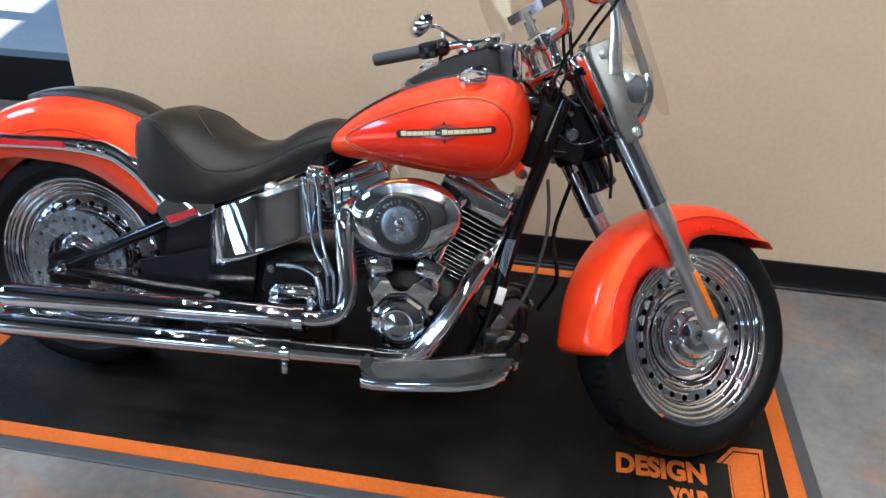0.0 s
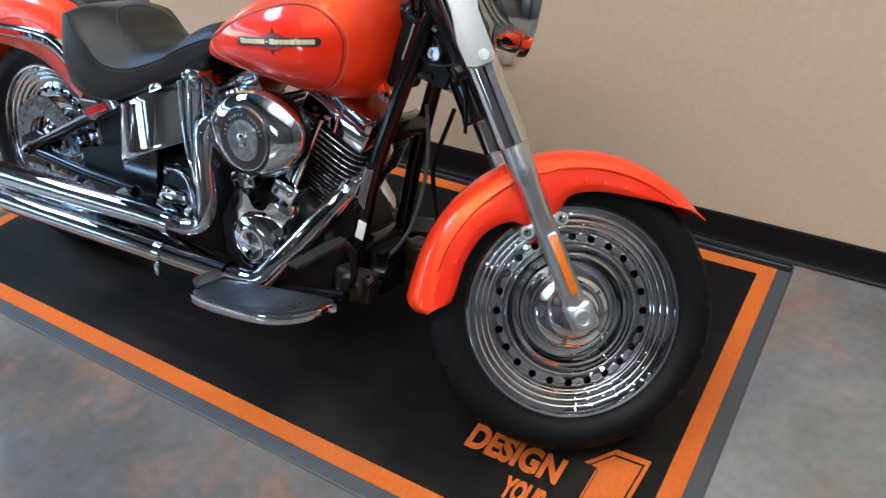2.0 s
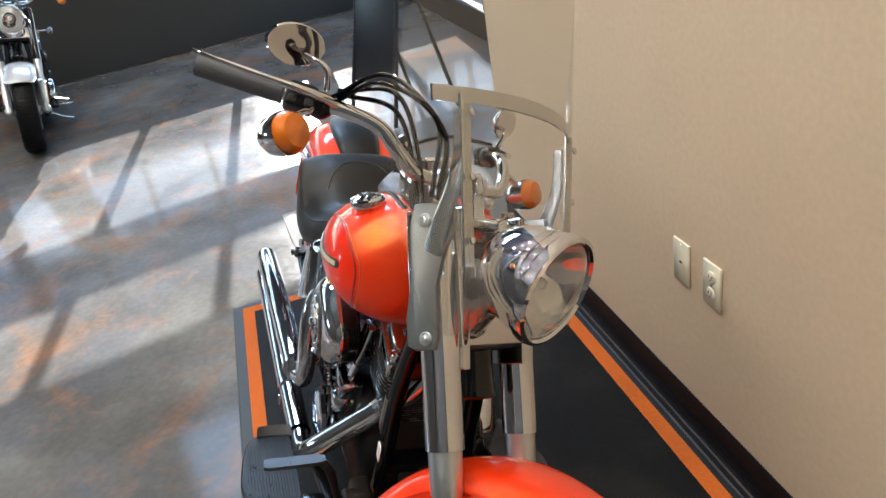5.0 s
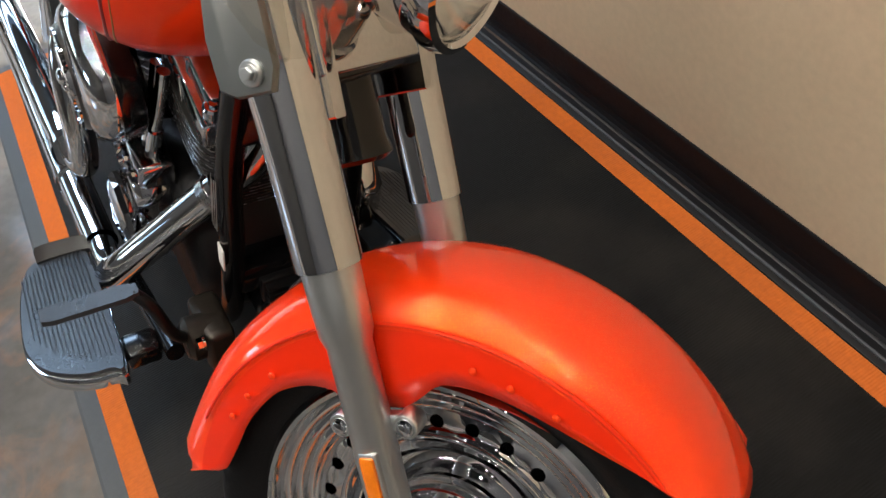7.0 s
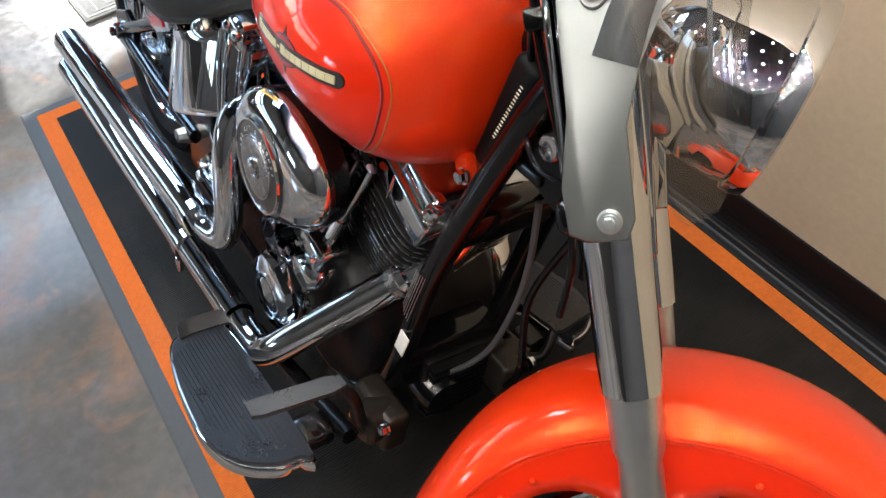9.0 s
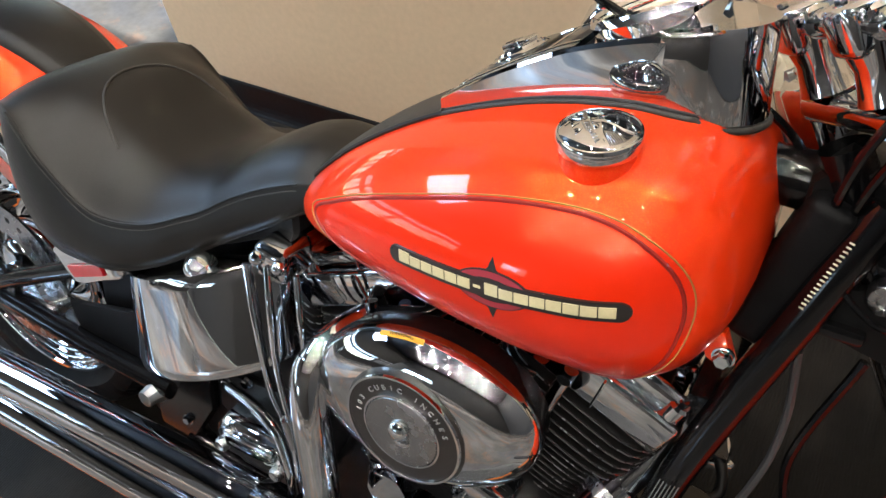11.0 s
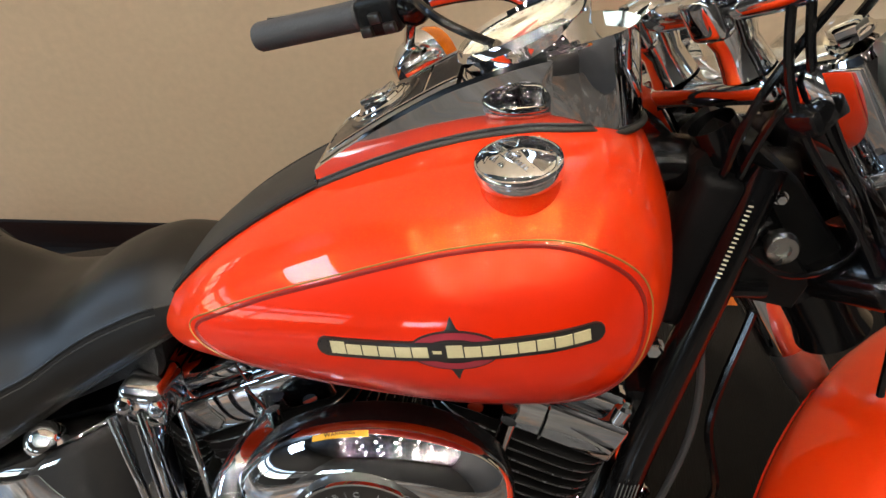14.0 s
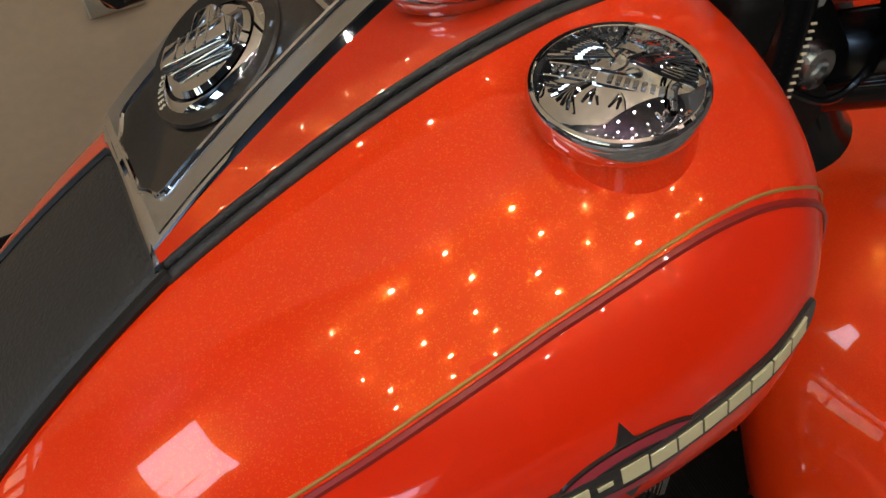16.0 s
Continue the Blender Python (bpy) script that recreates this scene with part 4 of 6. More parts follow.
    # cables from the bar to the frame and the clip beside the fork
    if full:
        inv = fork.inverted()
        cables = [
            ((-0.10, -0.235, 0.965), (-0.02, -0.19, 0.93), (-0.035, -0.125, 0.84), (-0.055, -0.098, 0.74), (-0.045, -0.098, 0.60), (-0.05, -0.09, 0.50), (-0.075, -0.07, 0.43)),
            ((-0.10, -0.240, 0.955), inv @ Vector((1.30, -0.19, 1.19)), inv @ Vector((1.362, -0.115, 1.150)), inv @ Vector((1.30, -0.091, 1.035)), inv @ Vector((1.25, -0.080, 0.94)), inv @ Vector((1.235, -0.058, 0.86)), inv @ Vector((1.240, -0.030, 0.81))),
            ((-0.11, -0.245, 0.960), inv @ Vector((1.29, -0.18, 1.20)), inv @ Vector((1.372, -0.105, 1.135)), inv @ Vector((1.318, -0.086, 1.022)), inv @ Vector((1.268, -0.074, 0.925)), inv @ Vector((1.250, -0.052, 0.85)), inv @ Vector((1.255, -0.028, 0.80))),
            ((-0.10, -0.24, 0.97), (-0.005, -0.20, 0.95), (-0.018, -0.13, 0.84), (-0.040, -0.108, 0.74), (-0.030, -0.108, 0.60), (-0.02, -0.105, 0.45), (-0.02, -0.10, 0.38)),
            ((-0.10, 0.24, 0.965), (-0.16, 0.16, 0.98), (-0.19, 0.07, 0.94), (-0.125, 0.045, 0.84), (-0.072, 0.045, 0.75), (-0.060, 0.045, 0.66)),
        ]
        for cb in cables:
            fp("cable", tube(curve(cb, 10), 0.0042, 8), "black", barp, "black control cable")
        fp("cable_clip", box(0.030, 0.030, 0.022, (-0.048, -0.104, 0.735), 0.005), "black", barp)

    # frame
    fr = p("frame", tube(curve([(1.275, -0.045, 0.86), (1.245, -0.062, 0.76), (1.185, -0.085, 0.54), (1.160, -0.09, 0.40), (1.135, -0.095, 0.27), (1.085, -0.10, 0.175), (0.98, -0.11, 0.150), (0.70, -0.12, 0.150), (0.46, -0.14, 0.20)], 8), 0.0185, 18), "black", None, "black tubular steel frame")
    p("down_tube", tube(curve([(1.275, 0.045, 0.86), (1.245, 0.062, 0.76), (1.185, 0.085, 0.54), (1.160, 0.09, 0.40), (1.135, 0.095, 0.27), (1.085, 0.10, 0.175), (0.98, 0.11, 0.150), (0.70, 0.12, 0.150), (0.46, 0.14, 0.20)], 8), 0.0185, 18), "black", fr)
    p("backbone", tube(curve([(1.31, 0, 0.83), (1.15, 0, 0.84), (0.90, 0, 0.76), (0.62, 0, 0.60), (0.46, 0, 0.40)], 8), 0.028, 18), "black", fr)
    hx = Vector((-0.515, 0, 0.857))
    hp = Vector((1.345, 0.0, 0.725))
    p("steering_head", tube([hp - hx * 0.085, hp - hx * 0.08, hp - hx * 0.06, hp + hx * 0.10, hp + hx * 0.12, hp + hx * 0.125], [0.034, 0.040, 0.036, 0.036, 0.040, 0.034], 28), "black", fr, "black steering head")
    p("head_gusset", join(slab([(1.212, 0.785), (1.210, 0.865), (1.232, 0.890), (1.262, 0.880), (1.31, 0.84), (1.365, 0.765), (1.335, 0.722), (1.23, 0.745)], -0.040, 0.040, 0.006), slab([(1.215, 0.762), (1.30, 0.790), (1.335, 0.745), (1.322, 0.712), (1.25, 0.728)], -0.052, -0.038, 0.004)), "fin", fr)
    p("lock_bolt", lathe([(0.017, -0.050), (0.017, -0.060), (0.014, -0.064), (0.008, -0.064), (0.007, -0.060), (0, -0.060)], "y", 24, (1.297, 0, 0.784)), "steel", fr)
    p("small_bolt", hexbolt((1.289, -0.052, 0.833), 0.0055, 0.007), "chrome", fr)
    # black block added for the shade and hoses in the gap at the tank
    p("neck_gap_filler", box(0.044, 0.085, 0.165, (1.218, -0.022, 0.775), 0.012, Matrix.Rotation(radians(14), 4, "Y"), 3), "rubber", fr, "black block added to fill the shadowed gap between tank and frame")
    p("neck_bracket", box(0.10, 0.05, 0.016, (1.245, -0.035, 0.735), 0.005), "black", fr)
    if full:
        # a stamped number on the frame, drawn as plain bars
        q0, q1 = Vector((1.256, -0.0815, 0.838)), Vector((1.237, -0.087, 0.768))
        for k in range(17):
            q = q0.lerp(q1, k / 16)
            p("number_bar", box(0.0042, 0.0012, 0.0012, tuple(q), 0, Matrix.Rotation(radians(15), 4, "Y")), "plate", fr, smooth=False)
        for k in range(6):
            off = Vector((0.004 * k - 0.012, -0.0012 * (2.5 - abs(k - 2.5)), 0))
            q = Vector((1.180, -0.1065, 0.520)).lerp(Vector((1.163, -0.1115, 0.425)), 0.80 + 0.04 * (k * 7 % 6))
            p("notice_bar", tube([Vector((1.180, -0.1065, 0.520)) + off, q + off], 0.0006, 5), "satin", fr, smooth=False)
        p("paper_tag", box(0.022, 0.003, 0.045, (1.165, -0.110, 0.372), 0.001, Matrix.Rotation(radians(12), 4, "Y")), "white", fr, "white paper tag on the frame tube")

    # tank
    tk = p("fuel_tank", tank_shape(), paint, None, "orange metallic fuel tank with a deeper orange side panel", sharp=180)
    tk.data.materials.append(panel)
    pl = [tuple(q) for q in curve([np.array(q) for q in PANEL], 8, True)]
    for poly in tk.data.polygons:
        c = poly.center
        if abs(c.y - TC) > 0.05 and inside(pl, c.x, c.z):
            poly.material_index = 1
    for s in (-1, 1):
        ln = [(x, TC + s * (float(tank_side(x, z)) + 0.0002), z) for x, z in pl]
        p("pinstripe", tube(ln + ln[:1], 0.0009, 6, False), "stripe_gold", tk, "thin gold pinstripe")
        cc = np.mean(pl, 0)
        pk = [tuple(cc + (np.array(q) - cc) * 0.962) for q in pl]
        ln = [(x, TC + s * (float(tank_side(x, z)) - 0.0004), z) for x, z in pk]
        p("panel_groove", tube(ln + ln[:1], 0.0021, 6, False), "groove", tk, "dark red groove line")
    for s in (-1, 1):
        bd = p("badge", badge(pill(0.1165, 0.0088), 0.0010, 5, s), "ink", tk, "black badge bar with cream bars and a wine red ring", sharp=60)
        star = [(-0.030, 0.002), (-0.012, 0.0125), (-0.004, 0.019), (0.0, 0.029), (0.004, 0.019), (0.012, 0.0125), (0.030, 0.002), (0.030, -0.002), (0.012, -0.0125), (0.004, -0.019), (0.0, -0.029), (-0.004, -0.019), (-0.012, -0.0125), (-0.030, -0.002)]
        p("badge_star", badge(star, 0.0008, 6, s), "ink", bd)
        oval = [(0.037 * math.cos(a), 0.0175 * math.sin(a)) for a in np.linspace(0, 2 * math.pi, 40, endpoint=False)]
        p("badge_oval", badge(oval, 0.0013, 6, s), "ink", bd)
        o1 = [on_tank(0.0355 * math.cos(a), 0.0165 * math.sin(a), 0.0016, s) for a in np.linspace(0, 2 * math.pi, 49)]
        o2 = [on_tank(0.026 * math.cos(a), 0.0108 * math.sin(a), 0.0017, s) for a in np.linspace(0, 2 * math.pi, 49)]
        p("badge_ring", rings([o1, o2], False, False), "wine", bd)
        p("badge_bar", badge(pill(0.1165, 0.0084), 0.0022, 5, s), "ink", bd, sharp=60)
        edges = np.linspace(-0.104, 0.106, 16)
        for k in range(15):
            if k == 6:
                p("badge_bar", badge(bar(edges[k] + 0.003, edges[k + 1] - 0.004, -0.0012, 0.0012, 3), 0.0028, 3, s), "cream", bd)
                continue
            top = 0.0062 if k in (0, 7) else 0.0045
            p("badge_bar", badge(bar(edges[k] + 0.0004, edges[k + 1] - 0.0008, -0.0048, top, 4), 0.0028, 3, s), "cream", bd)

    def cap(s):
        """A chrome tank cap with a raised emblem, square to the tank's top."""
        x, y = 1.057, TC + s * 0.113
        z = float(tank_top(x, y))
        e = 1e-3
        nx = -(float(tank_top(x + e, y)) - float(tank_top(x - e, y))) / (2 * e)
        ny = -(float(tank_top(x, y + e)) - float(tank_top(x, y - e))) / (2 * e)
        nrm = Vector((nx * 0.8, ny * 0.34, 1)).normalized()
        m = Matrix.Translation((x, y, z - 0.002)) @ nrm.to_track_quat("Z", "Y").to_matrix().to_4x4() @ Matrix.Diagonal((0.72, 0.72, 0.78, 1))

        def dome(r):
            return 0.0348 - 0.0103 * (r / 0.044) ** 2

        c = part("filler_cap", lathe([(0.042, 0.003), (0.047, 0.006), (0.0485, 0.011), (0.0475, 0.016), (0.0495, 0.018), (0.0495, 0.021), (0.0480, 0.0235), (0.0462, 0.0240), (0.0452, 0.0235)] + [(0.044 * k / 8, dome(0.044 * k / 8)) for k in range(8, -1, -1)], "z", 72), "chrome", tk, "chrome tank cap with a raised emblem", m)
        # neck in tank paint stands in for the tank's reflection under the cap
        part("cap_reflection_neck", lathe([(0.052, -0.030), (0.0475, -0.012), (0.044, 0.000), (0.0425, 0.0055), (0.040, 0.006)], "z", 48), paint, tk, "", m)
        if full:
            em = m @ Matrix.Rotation(radians(-24), 4, "Z")

            def relief(name, path, r):
                pts = curve([(u, v, dome(math.hypot(u, v)) + 0.0002) for u, v in path], 4)
                part(name, tube(pts, [r * (0.55 + 0.45 * math.sin(math.pi * (k + 1) / (len(pts) + 1))) for k in range(len(pts))], 6), "chrome", c, "", em)

            for sd in (-1, 1):
                for k in range(13):
                    f = k / 12
                    a = radians(2 + 50 * f)
                    u0, v0 = sd * (0.005 + 0.014 * f), 0.001 + 0.015 * f
                    u1, v1 = sd * 0.0405 * math.cos(a), 0.0405 * math.sin(a)
                    relief("emblem_feather", [(u0, v0), ((u0 + u1) / 2, (v0 + v1) / 2 - 0.0022), (u1, v1)], 0.0012)
                relief("emblem_wing_bone", [(sd * 0.003, 0.001), (sd * 0.012, 0.011), (sd * 0.021, 0.021), (sd * 0.024, 0.031)], 0.0019)
                for k in (-1, 0, 1):
                    relief("emblem_claw", [(sd * 0.006, -0.021), (sd * 0.007 + k * 0.002, -0.025), (sd * 0.007 + k * 0.0042, -0.030)], 0.0010)
                relief("emblem_ribbon_edge", [(-0.037, -0.0075 + sd * 0.0046), (-0.018, -0.0125 + sd * 0.0046), (0.004, -0.0140 + sd * 0.0046), (0.034, -0.0085 + sd * 0.0046)], 0.0006)
            for k in range(8):
                a = radians(205 + 6.5 * k)
                relief("emblem_feather", [(-0.009, -0.0175), (-0.013 + 0.011 * math.cos(a), -0.0175 + 0.009 * math.sin(a)), (0.0395 * math.cos(a), 0.0385 * math.sin(a))], 0.0013)
            part("emblem_body", ball(0.0055, (0, 0.000, 0.0340), 1.0, 1.7, 0.34, 14), "chrome", c, "", em)
            part("emblem_head", ball(0.0040, (0.009, -0.0065, 0.0338), 1.2, 0.9, 0.5, 12), "chrome", c, "", em)
            for k in range(15):
                if k != 6:
                    u = -0.032 + 0.0044 * k
                    v = -0.0140 + 0.0052 * ((u - 0.004) / 0.034) ** 2
                    part("emblem_bar", box(0.0028, 0.0056, 0.0012, (0, 0, 0), 0.0003, Matrix.Translation((u, v, dome(math.hypot(u, v)) + 0.0002)) @ Matrix.Rotation(0.30 * (u - 0.004) / 0.034, 4, "Z"), 1), "steel", c, "", em)
            for words, r, span, size in (("LIVE TO RIDE", 0.0300, 84, 0.0060), ("RIDE TO LIVE", 0.0185, 88, 0.0036)):
                for k, ch in enumerate(words):
                    if ch != " ":
                        a = radians(90 + span / 2 - span * k / (len(words) - 1))
                        part("letter", letters(ch, size, 0.0005, 0.0001), "steel", c, "", em @ Matrix.Translation((r * math.cos(a), r * math.sin(a), dome(r) + 0.0003)) @ Matrix.Rotation(a - math.pi / 2, 4, "Z"), smooth=False)
        return c

    cap(-1), cap(1)
    p("mount_tab", join(slab([(1.160, 0.700), (1.185, 0.705), (1.200, 0.672), (1.188, 0.664), (1.172, 0.672)], -0.075, -0.060, 0.002)), paint, tk, "painted mounting tab")
    p("mount_bolt", hexbolt((1.189, -0.075, 0.680), 0.009, 0.012), "chrome", tk)

    # console on the tank: rubber welt, mirror sides, flat deck, key, speedometer
    KX = np.concatenate([np.linspace(0.874, 1.08, 22), 1.08 + 0.084 * np.sin(np.linspace(0.08, math.pi / 2, 14))])

    def half_w(x):
        if x > 1.08:
            return 0.058 * math.sqrt(max(1 - ((x - 1.08) / 0.084) ** 2, 0.0004))
        return float(spl([0.874, 0.95, 1.02, 1.08], [0.0545, 0.056, 0.057, 0.058], x))

    def deck(x):
        return float(spl([0.874, 0.902, 0.966, 1.004, 1.08, 1.165], [0.872, 0.892, 0.931, 0.950, 0.975, 0.990], x))

    def foot(x, y):
        return float(tank_top(min(x, 1.12), y)) - 0.004 if x <= 1.12 else 0.898

    base = [(x, -half_w(x)) for x in KX] + [(x, half_w(x)) for x in KX[::-1]]
    sides = []
    for k, q in ((0, 0.96), (0.3, 0.99), (0.7, 1.02), (0.93, 1.04), (1.0, 0.99)):
        ring = []
        for x, y in base:
            z0 = foot(x, TC + y)
            ring.append((x - (0.012 * k if x > 1.08 else 0.0), TC + y * q, z0 + (max(deck(x), z0 + 0.012) - z0) * k))
        sides.append(ring)
    con = p("console", rings(sides), "chrome", None, "chrome tank console with a key switch", sharp=35)
    welt = [(x, TC + y * 1.03, foot(x, TC + y * 1.03) + 0.0045) for x, y in base]
    p("welt", tube(welt + welt[:1], 0.0030, 10, False), "strap", con, "black rubber welt round the console")
    fx = np.linspace(0.878, 1.002, 40)

    def face_w(x):
        return half_w(x) * 0.70 * min(1.0, math.sqrt(max(0.30, (x - 0.877) / 0.008)))

    p("console_face", rings([[(x, TC - face_w(x), deck(x) + 0.0014), (x, TC + face_w(x), deck(x) + 0.0014)] for x in fx], False, False), "ink", con, "black console face")
    loop = [(x, TC - face_w(x), deck(x) + 0.001) for x in fx[::-1]] + [(x, TC + face_w(x), deck(x) + 0.001) for x in fx]
    p("face_trim", tube(loop, 0.0016, 8), "chrome", con, "thin chrome trim")
    p("face_divider", tube([(0.972, TC - face_w(0.972), deck(0.972) + 0.0015), (0.972, TC + face_w(0.972), deck(0.972) + 0.0015)], 0.0016, 8), "chrome", con, "thin chrome trim")
    for q in (-1, 1):
        rail = [[(x, TC + q * (face_w(x) + 0.002), deck(x) + 0.0008), (x, TC + q * half_w(x) * 0.985, deck(x) + 0.0008)] for x in np.linspace(0.878, 1.002, 30)]
        p("deck_rail", rings(rail, False, False), "rail", con, "brushed silver rail beside the console face")
    p("end_plate", box(0.007, 0.104, 0.030, (0.8735, TC, 0.858), 0.0028, Matrix.Rotation(radians(14), 4, "Y")), "chrome", con, "chrome rear end of the console")
    up_face = Vector((-0.60, 0, 1)).normalized()
    km = Matrix.Translation((0.930, TC, deck(0.930) + 0.002)) @ up_face.to_track_quat("Z", "Y").to_matrix().to_4x4()
    key = part("key_switch", lathe([(0.030, 0.0), (0.030, 0.0025), (0.0285, 0.004), (0.0265, 0.005), (0.026, 0.002)], "z", 48), "chrome", con, "chrome key switch", km)
    part("switch_dial", moved(lathe([(0.037, 0.0), (0.036, 0.0016), (0.0, 0.0016)], "z", 40), Matrix.Translation((-0.006, 0, 0)) @ Matrix.Diagonal((1.22, 1, 1, 1))), "ink", key, "", km)
    knob = join(lathe([(0.0245, 0.002), (0.0245, 0.005), (0.0225, 0.0072), (0.0, 0.008)], "z", 40), box(0.015, 0.040, 0.0075, (0.002, 0, 0.0105), 0.003, None, 3), box(0.024, 0.013, 0.006, (-0.008, 0, 0.0095), 0.0025, None, 3))
    kb = part("key_knob", knob, "chrome", key, "chrome domed knob", km @ Matrix.Rotation(radians(-35), 4, "Z"))
    for k in range(4):
        part("knob_rib", box(0.012, 0.0012, 0.0010, (0.002, -0.009 + 0.006 * k, 0.0143), 0.0004), "chrome", kb, "", km @ Matrix.Rotation(radians(-35), 4, "Z"))
    if full:
        for text, a0, r, size in (("ACCESSORIES", 195, 0.0345, 0.0048), ("ON", 172, 0.0345, 0.0048)):
            for k, ch in enumerate(text):
                a = radians(a0 + 7.0 * k)
                part("letter", letters(ch, size, 0.0002), "plate", key, "", km @ Matrix.Translation((r * math.cos(a), r * math.sin(a), 0.0018)) @ Matrix.Rotation(a + math.pi / 2, 4, "Z"), smooth=False)
    sm = Matrix.Translation((1.070, TC, deck(1.07) - 0.024)) @ Vector((-0.46, 0, 1)).normalized().to_track_quat("Z", "Y").to_matrix().to_4x4()
    sp = part("speedometer", lathe([(0.054, -0.045), (0.055, 0.020), (0.060, 0.030), (0.062, 0.036), (0.060, 0.041), (0.058, 0.043), (0.055, 0.040), (0.0545, 0.034)], "z", 64), "chrome", con, "round chrome speedometer", sm)
    part("dial", lathe([(0.055, 0.034), (0.0, 0.034)], "z", 48), "plate", sp, "pale dial", sm)
    part("needle", box(0.036, 0.0016, 0.001, (0.014, 0, 0.0355), 0, Matrix.Rotation(radians(130), 4, "Z")), "redlens", sp, "", sm)
    for k in range(21):
        a = radians(-40 + 13 * k)
        part("dial_mark", box(0.007, 0.0012, 0.0006, (0, 0, 0), 0, Matrix.Translation((0.047 * math.cos(a), 0.047 * math.sin(a), 0.0347)) @ Matrix.Rotation(a, 4, "Z")), "ink", sp, "", sm, smooth=False)
    dg = part("dial_glass", lathe([(0.0552, 0.0385), (0.040, 0.0405), (0.0, 0.041), (0.0, 0.0395), (0.0552, 0.0370)], "z", 48), "glass", sp, "", sm)
    dg.visible_shadow = False
    # leather strap from the console down to the seat
    rs = []
    for x in np.linspace(0.703, 0.876, 26):
        w = float(spl([0.700, 0.76, 0.876], [0.070, 0.064, 0.0555], x))
        w = min(w, float(tank_at(x)[2]) * 0.92)
        rs.append([(x, TC + k * w, float(tank_top(x, TC + k * w)) + 0.0050 - 0.0035 * abs(k) ** 8) for k in np.linspace(-1, 1, 17)])
    st = p("tank_strap", rings(rs, False, False), "strap", None, "black leather tank strap with stitched edges", sharp=60)
    so = st.modifiers.new("thickness", "SOLIDIFY")
    so.thickness = 0.004
    for s in (-1, 1):
        p("strap_edge", tube([r[0 if s < 0 else -1] for r in rs], 0.0034, 8), "leather", st)

    # seat
    SX = [0.192, 0.205, 0.236, 0.285, 0.350, 0.424, 0.504, 0.560, 0.616, 0.660, 0.700, 0.735, 0.752]
    SB = [0.668, 0.632, 0.590, 0.558, 0.543, 0.546, 0.572, 0.602, 0.636, 0.662, 0.688, 0.709, 0.724]
    ST = [0.692, 0.724, 0.750, 0.765, 0.760, 0.725, 0.697, 0.705, 0.738, 0.760, 0.769, 0.766, 0.750]
    SW = [0.060, 0.105, 0.142, 0.164, 0.172, 0.168, 0.150, 0.127, 0.106, 0.095, 0.088, 0.078, 0.050]
    SF = [0.90, 0.90, 0.90, 0.88, 0.66, 0.50, 0.54, 0.58, 0.58, 0.56, 0.54, 0.52, 0.50]
    rs, seam = [], {-1: [], 1: []}
    for x in np.linspace(SX[0], SX[-1], 72):
        b, t, w, f = (float(spl(SX, q, x)) for q in (SB, ST, SW, SF))
        h = t - b
        dip = 0.010 * math.exp(-((x - 0.45) / 0.10) ** 2)
        up = lambda k: b + h * (f + (1 - f) * k)
        prof = [(0.0, b + 0.01), (0.86, b), (0.975, b + 0.07 * h), (1.015, b + 0.30 * f * h), (1.01, b + 0.62 * f * h), (0.972, b + 0.92 * f * h), (0.950, up(0.02)), (0.91, up(0.10)), (0.74, up(0.50)), (0.50, up(0.84) - 0.3 * dip), (0.24, up(0.97) - 0.8 * dip), (0.0, t - dip)]
        prof = prof + [(-a, z) for a, z in prof[-2:0:-1]]
        rs.append(curve([(x, TC + a * w, z) for a, z in prof], 4, True))
        for q in (-1, 1):
            seam[q].append((x, TC + q * 0.962 * w, up(0.0)))
    seat = p("seat", rings(rs), "leather", None, "black leather solo seat with stitched seams", sharp=180)
    for q in (-1, 1):
        p("seat_piping", tube(seam[q][12:-6], 0.0015, 8), "leather", seat)
        p("stitch_line", tube([(x, y + q * 0.0022, z - 0.007) for x, y, z in seam[q][12:-6]], 0.0008, 6), "strap", seat)
    arc = []
    for a in np.linspace(-1.2, 1.2, 36):
        x, y = 0.335 + 0.13 * (1 - math.cos(a)), TC + 0.105 * math.sin(a)
        b, t, w, f = (float(spl(SX, q, x)) for q in (SB, ST, SW, SF))
        k = float(np.interp(abs(y - TC) / w, [0.0, 0.24, 0.50, 0.74, 0.90], [1.0, 0.97, 0.84, 0.50, 0.10]))
        arc.append((x, y, b + (t - b) * (f + (1 - f) * k) - 0.009 * math.exp(-((x - 0.45) / 0.10) ** 2) * (1 - abs(math.sin(a)))))
    p("seat_welt", tube(arc, 0.0022, 8), "strap", seat)
    # skirt below the seat
    p("seat_pan", slab([(0.26, 0.56), (0.36, 0.545), (0.52, 0.575), (0.70, 0.665), (0.70, 0.69), (0.3, 0.62)], -0.12, 0.12, 0.006), "case", seat)

    # rear fender
    th = np.radians(np.linspace(35, 172, 60))
    rt = lambda d: float(spl([22, 40, 60, 80, 95, 110, 125, 145, 160, 172], [0.385, 0.420, 0.448, 0.455, 0.456, 0.457, 0.460, 0.462, 0.470, 0.490], d))
    rl = lambda d: float(spl([22, 40, 58, 80, 100, 120, 145, 172], [0.340, 0.286, 0.272, 0.277, 0.288, 0.325, 0.37, 0.44], d))
    rs = []
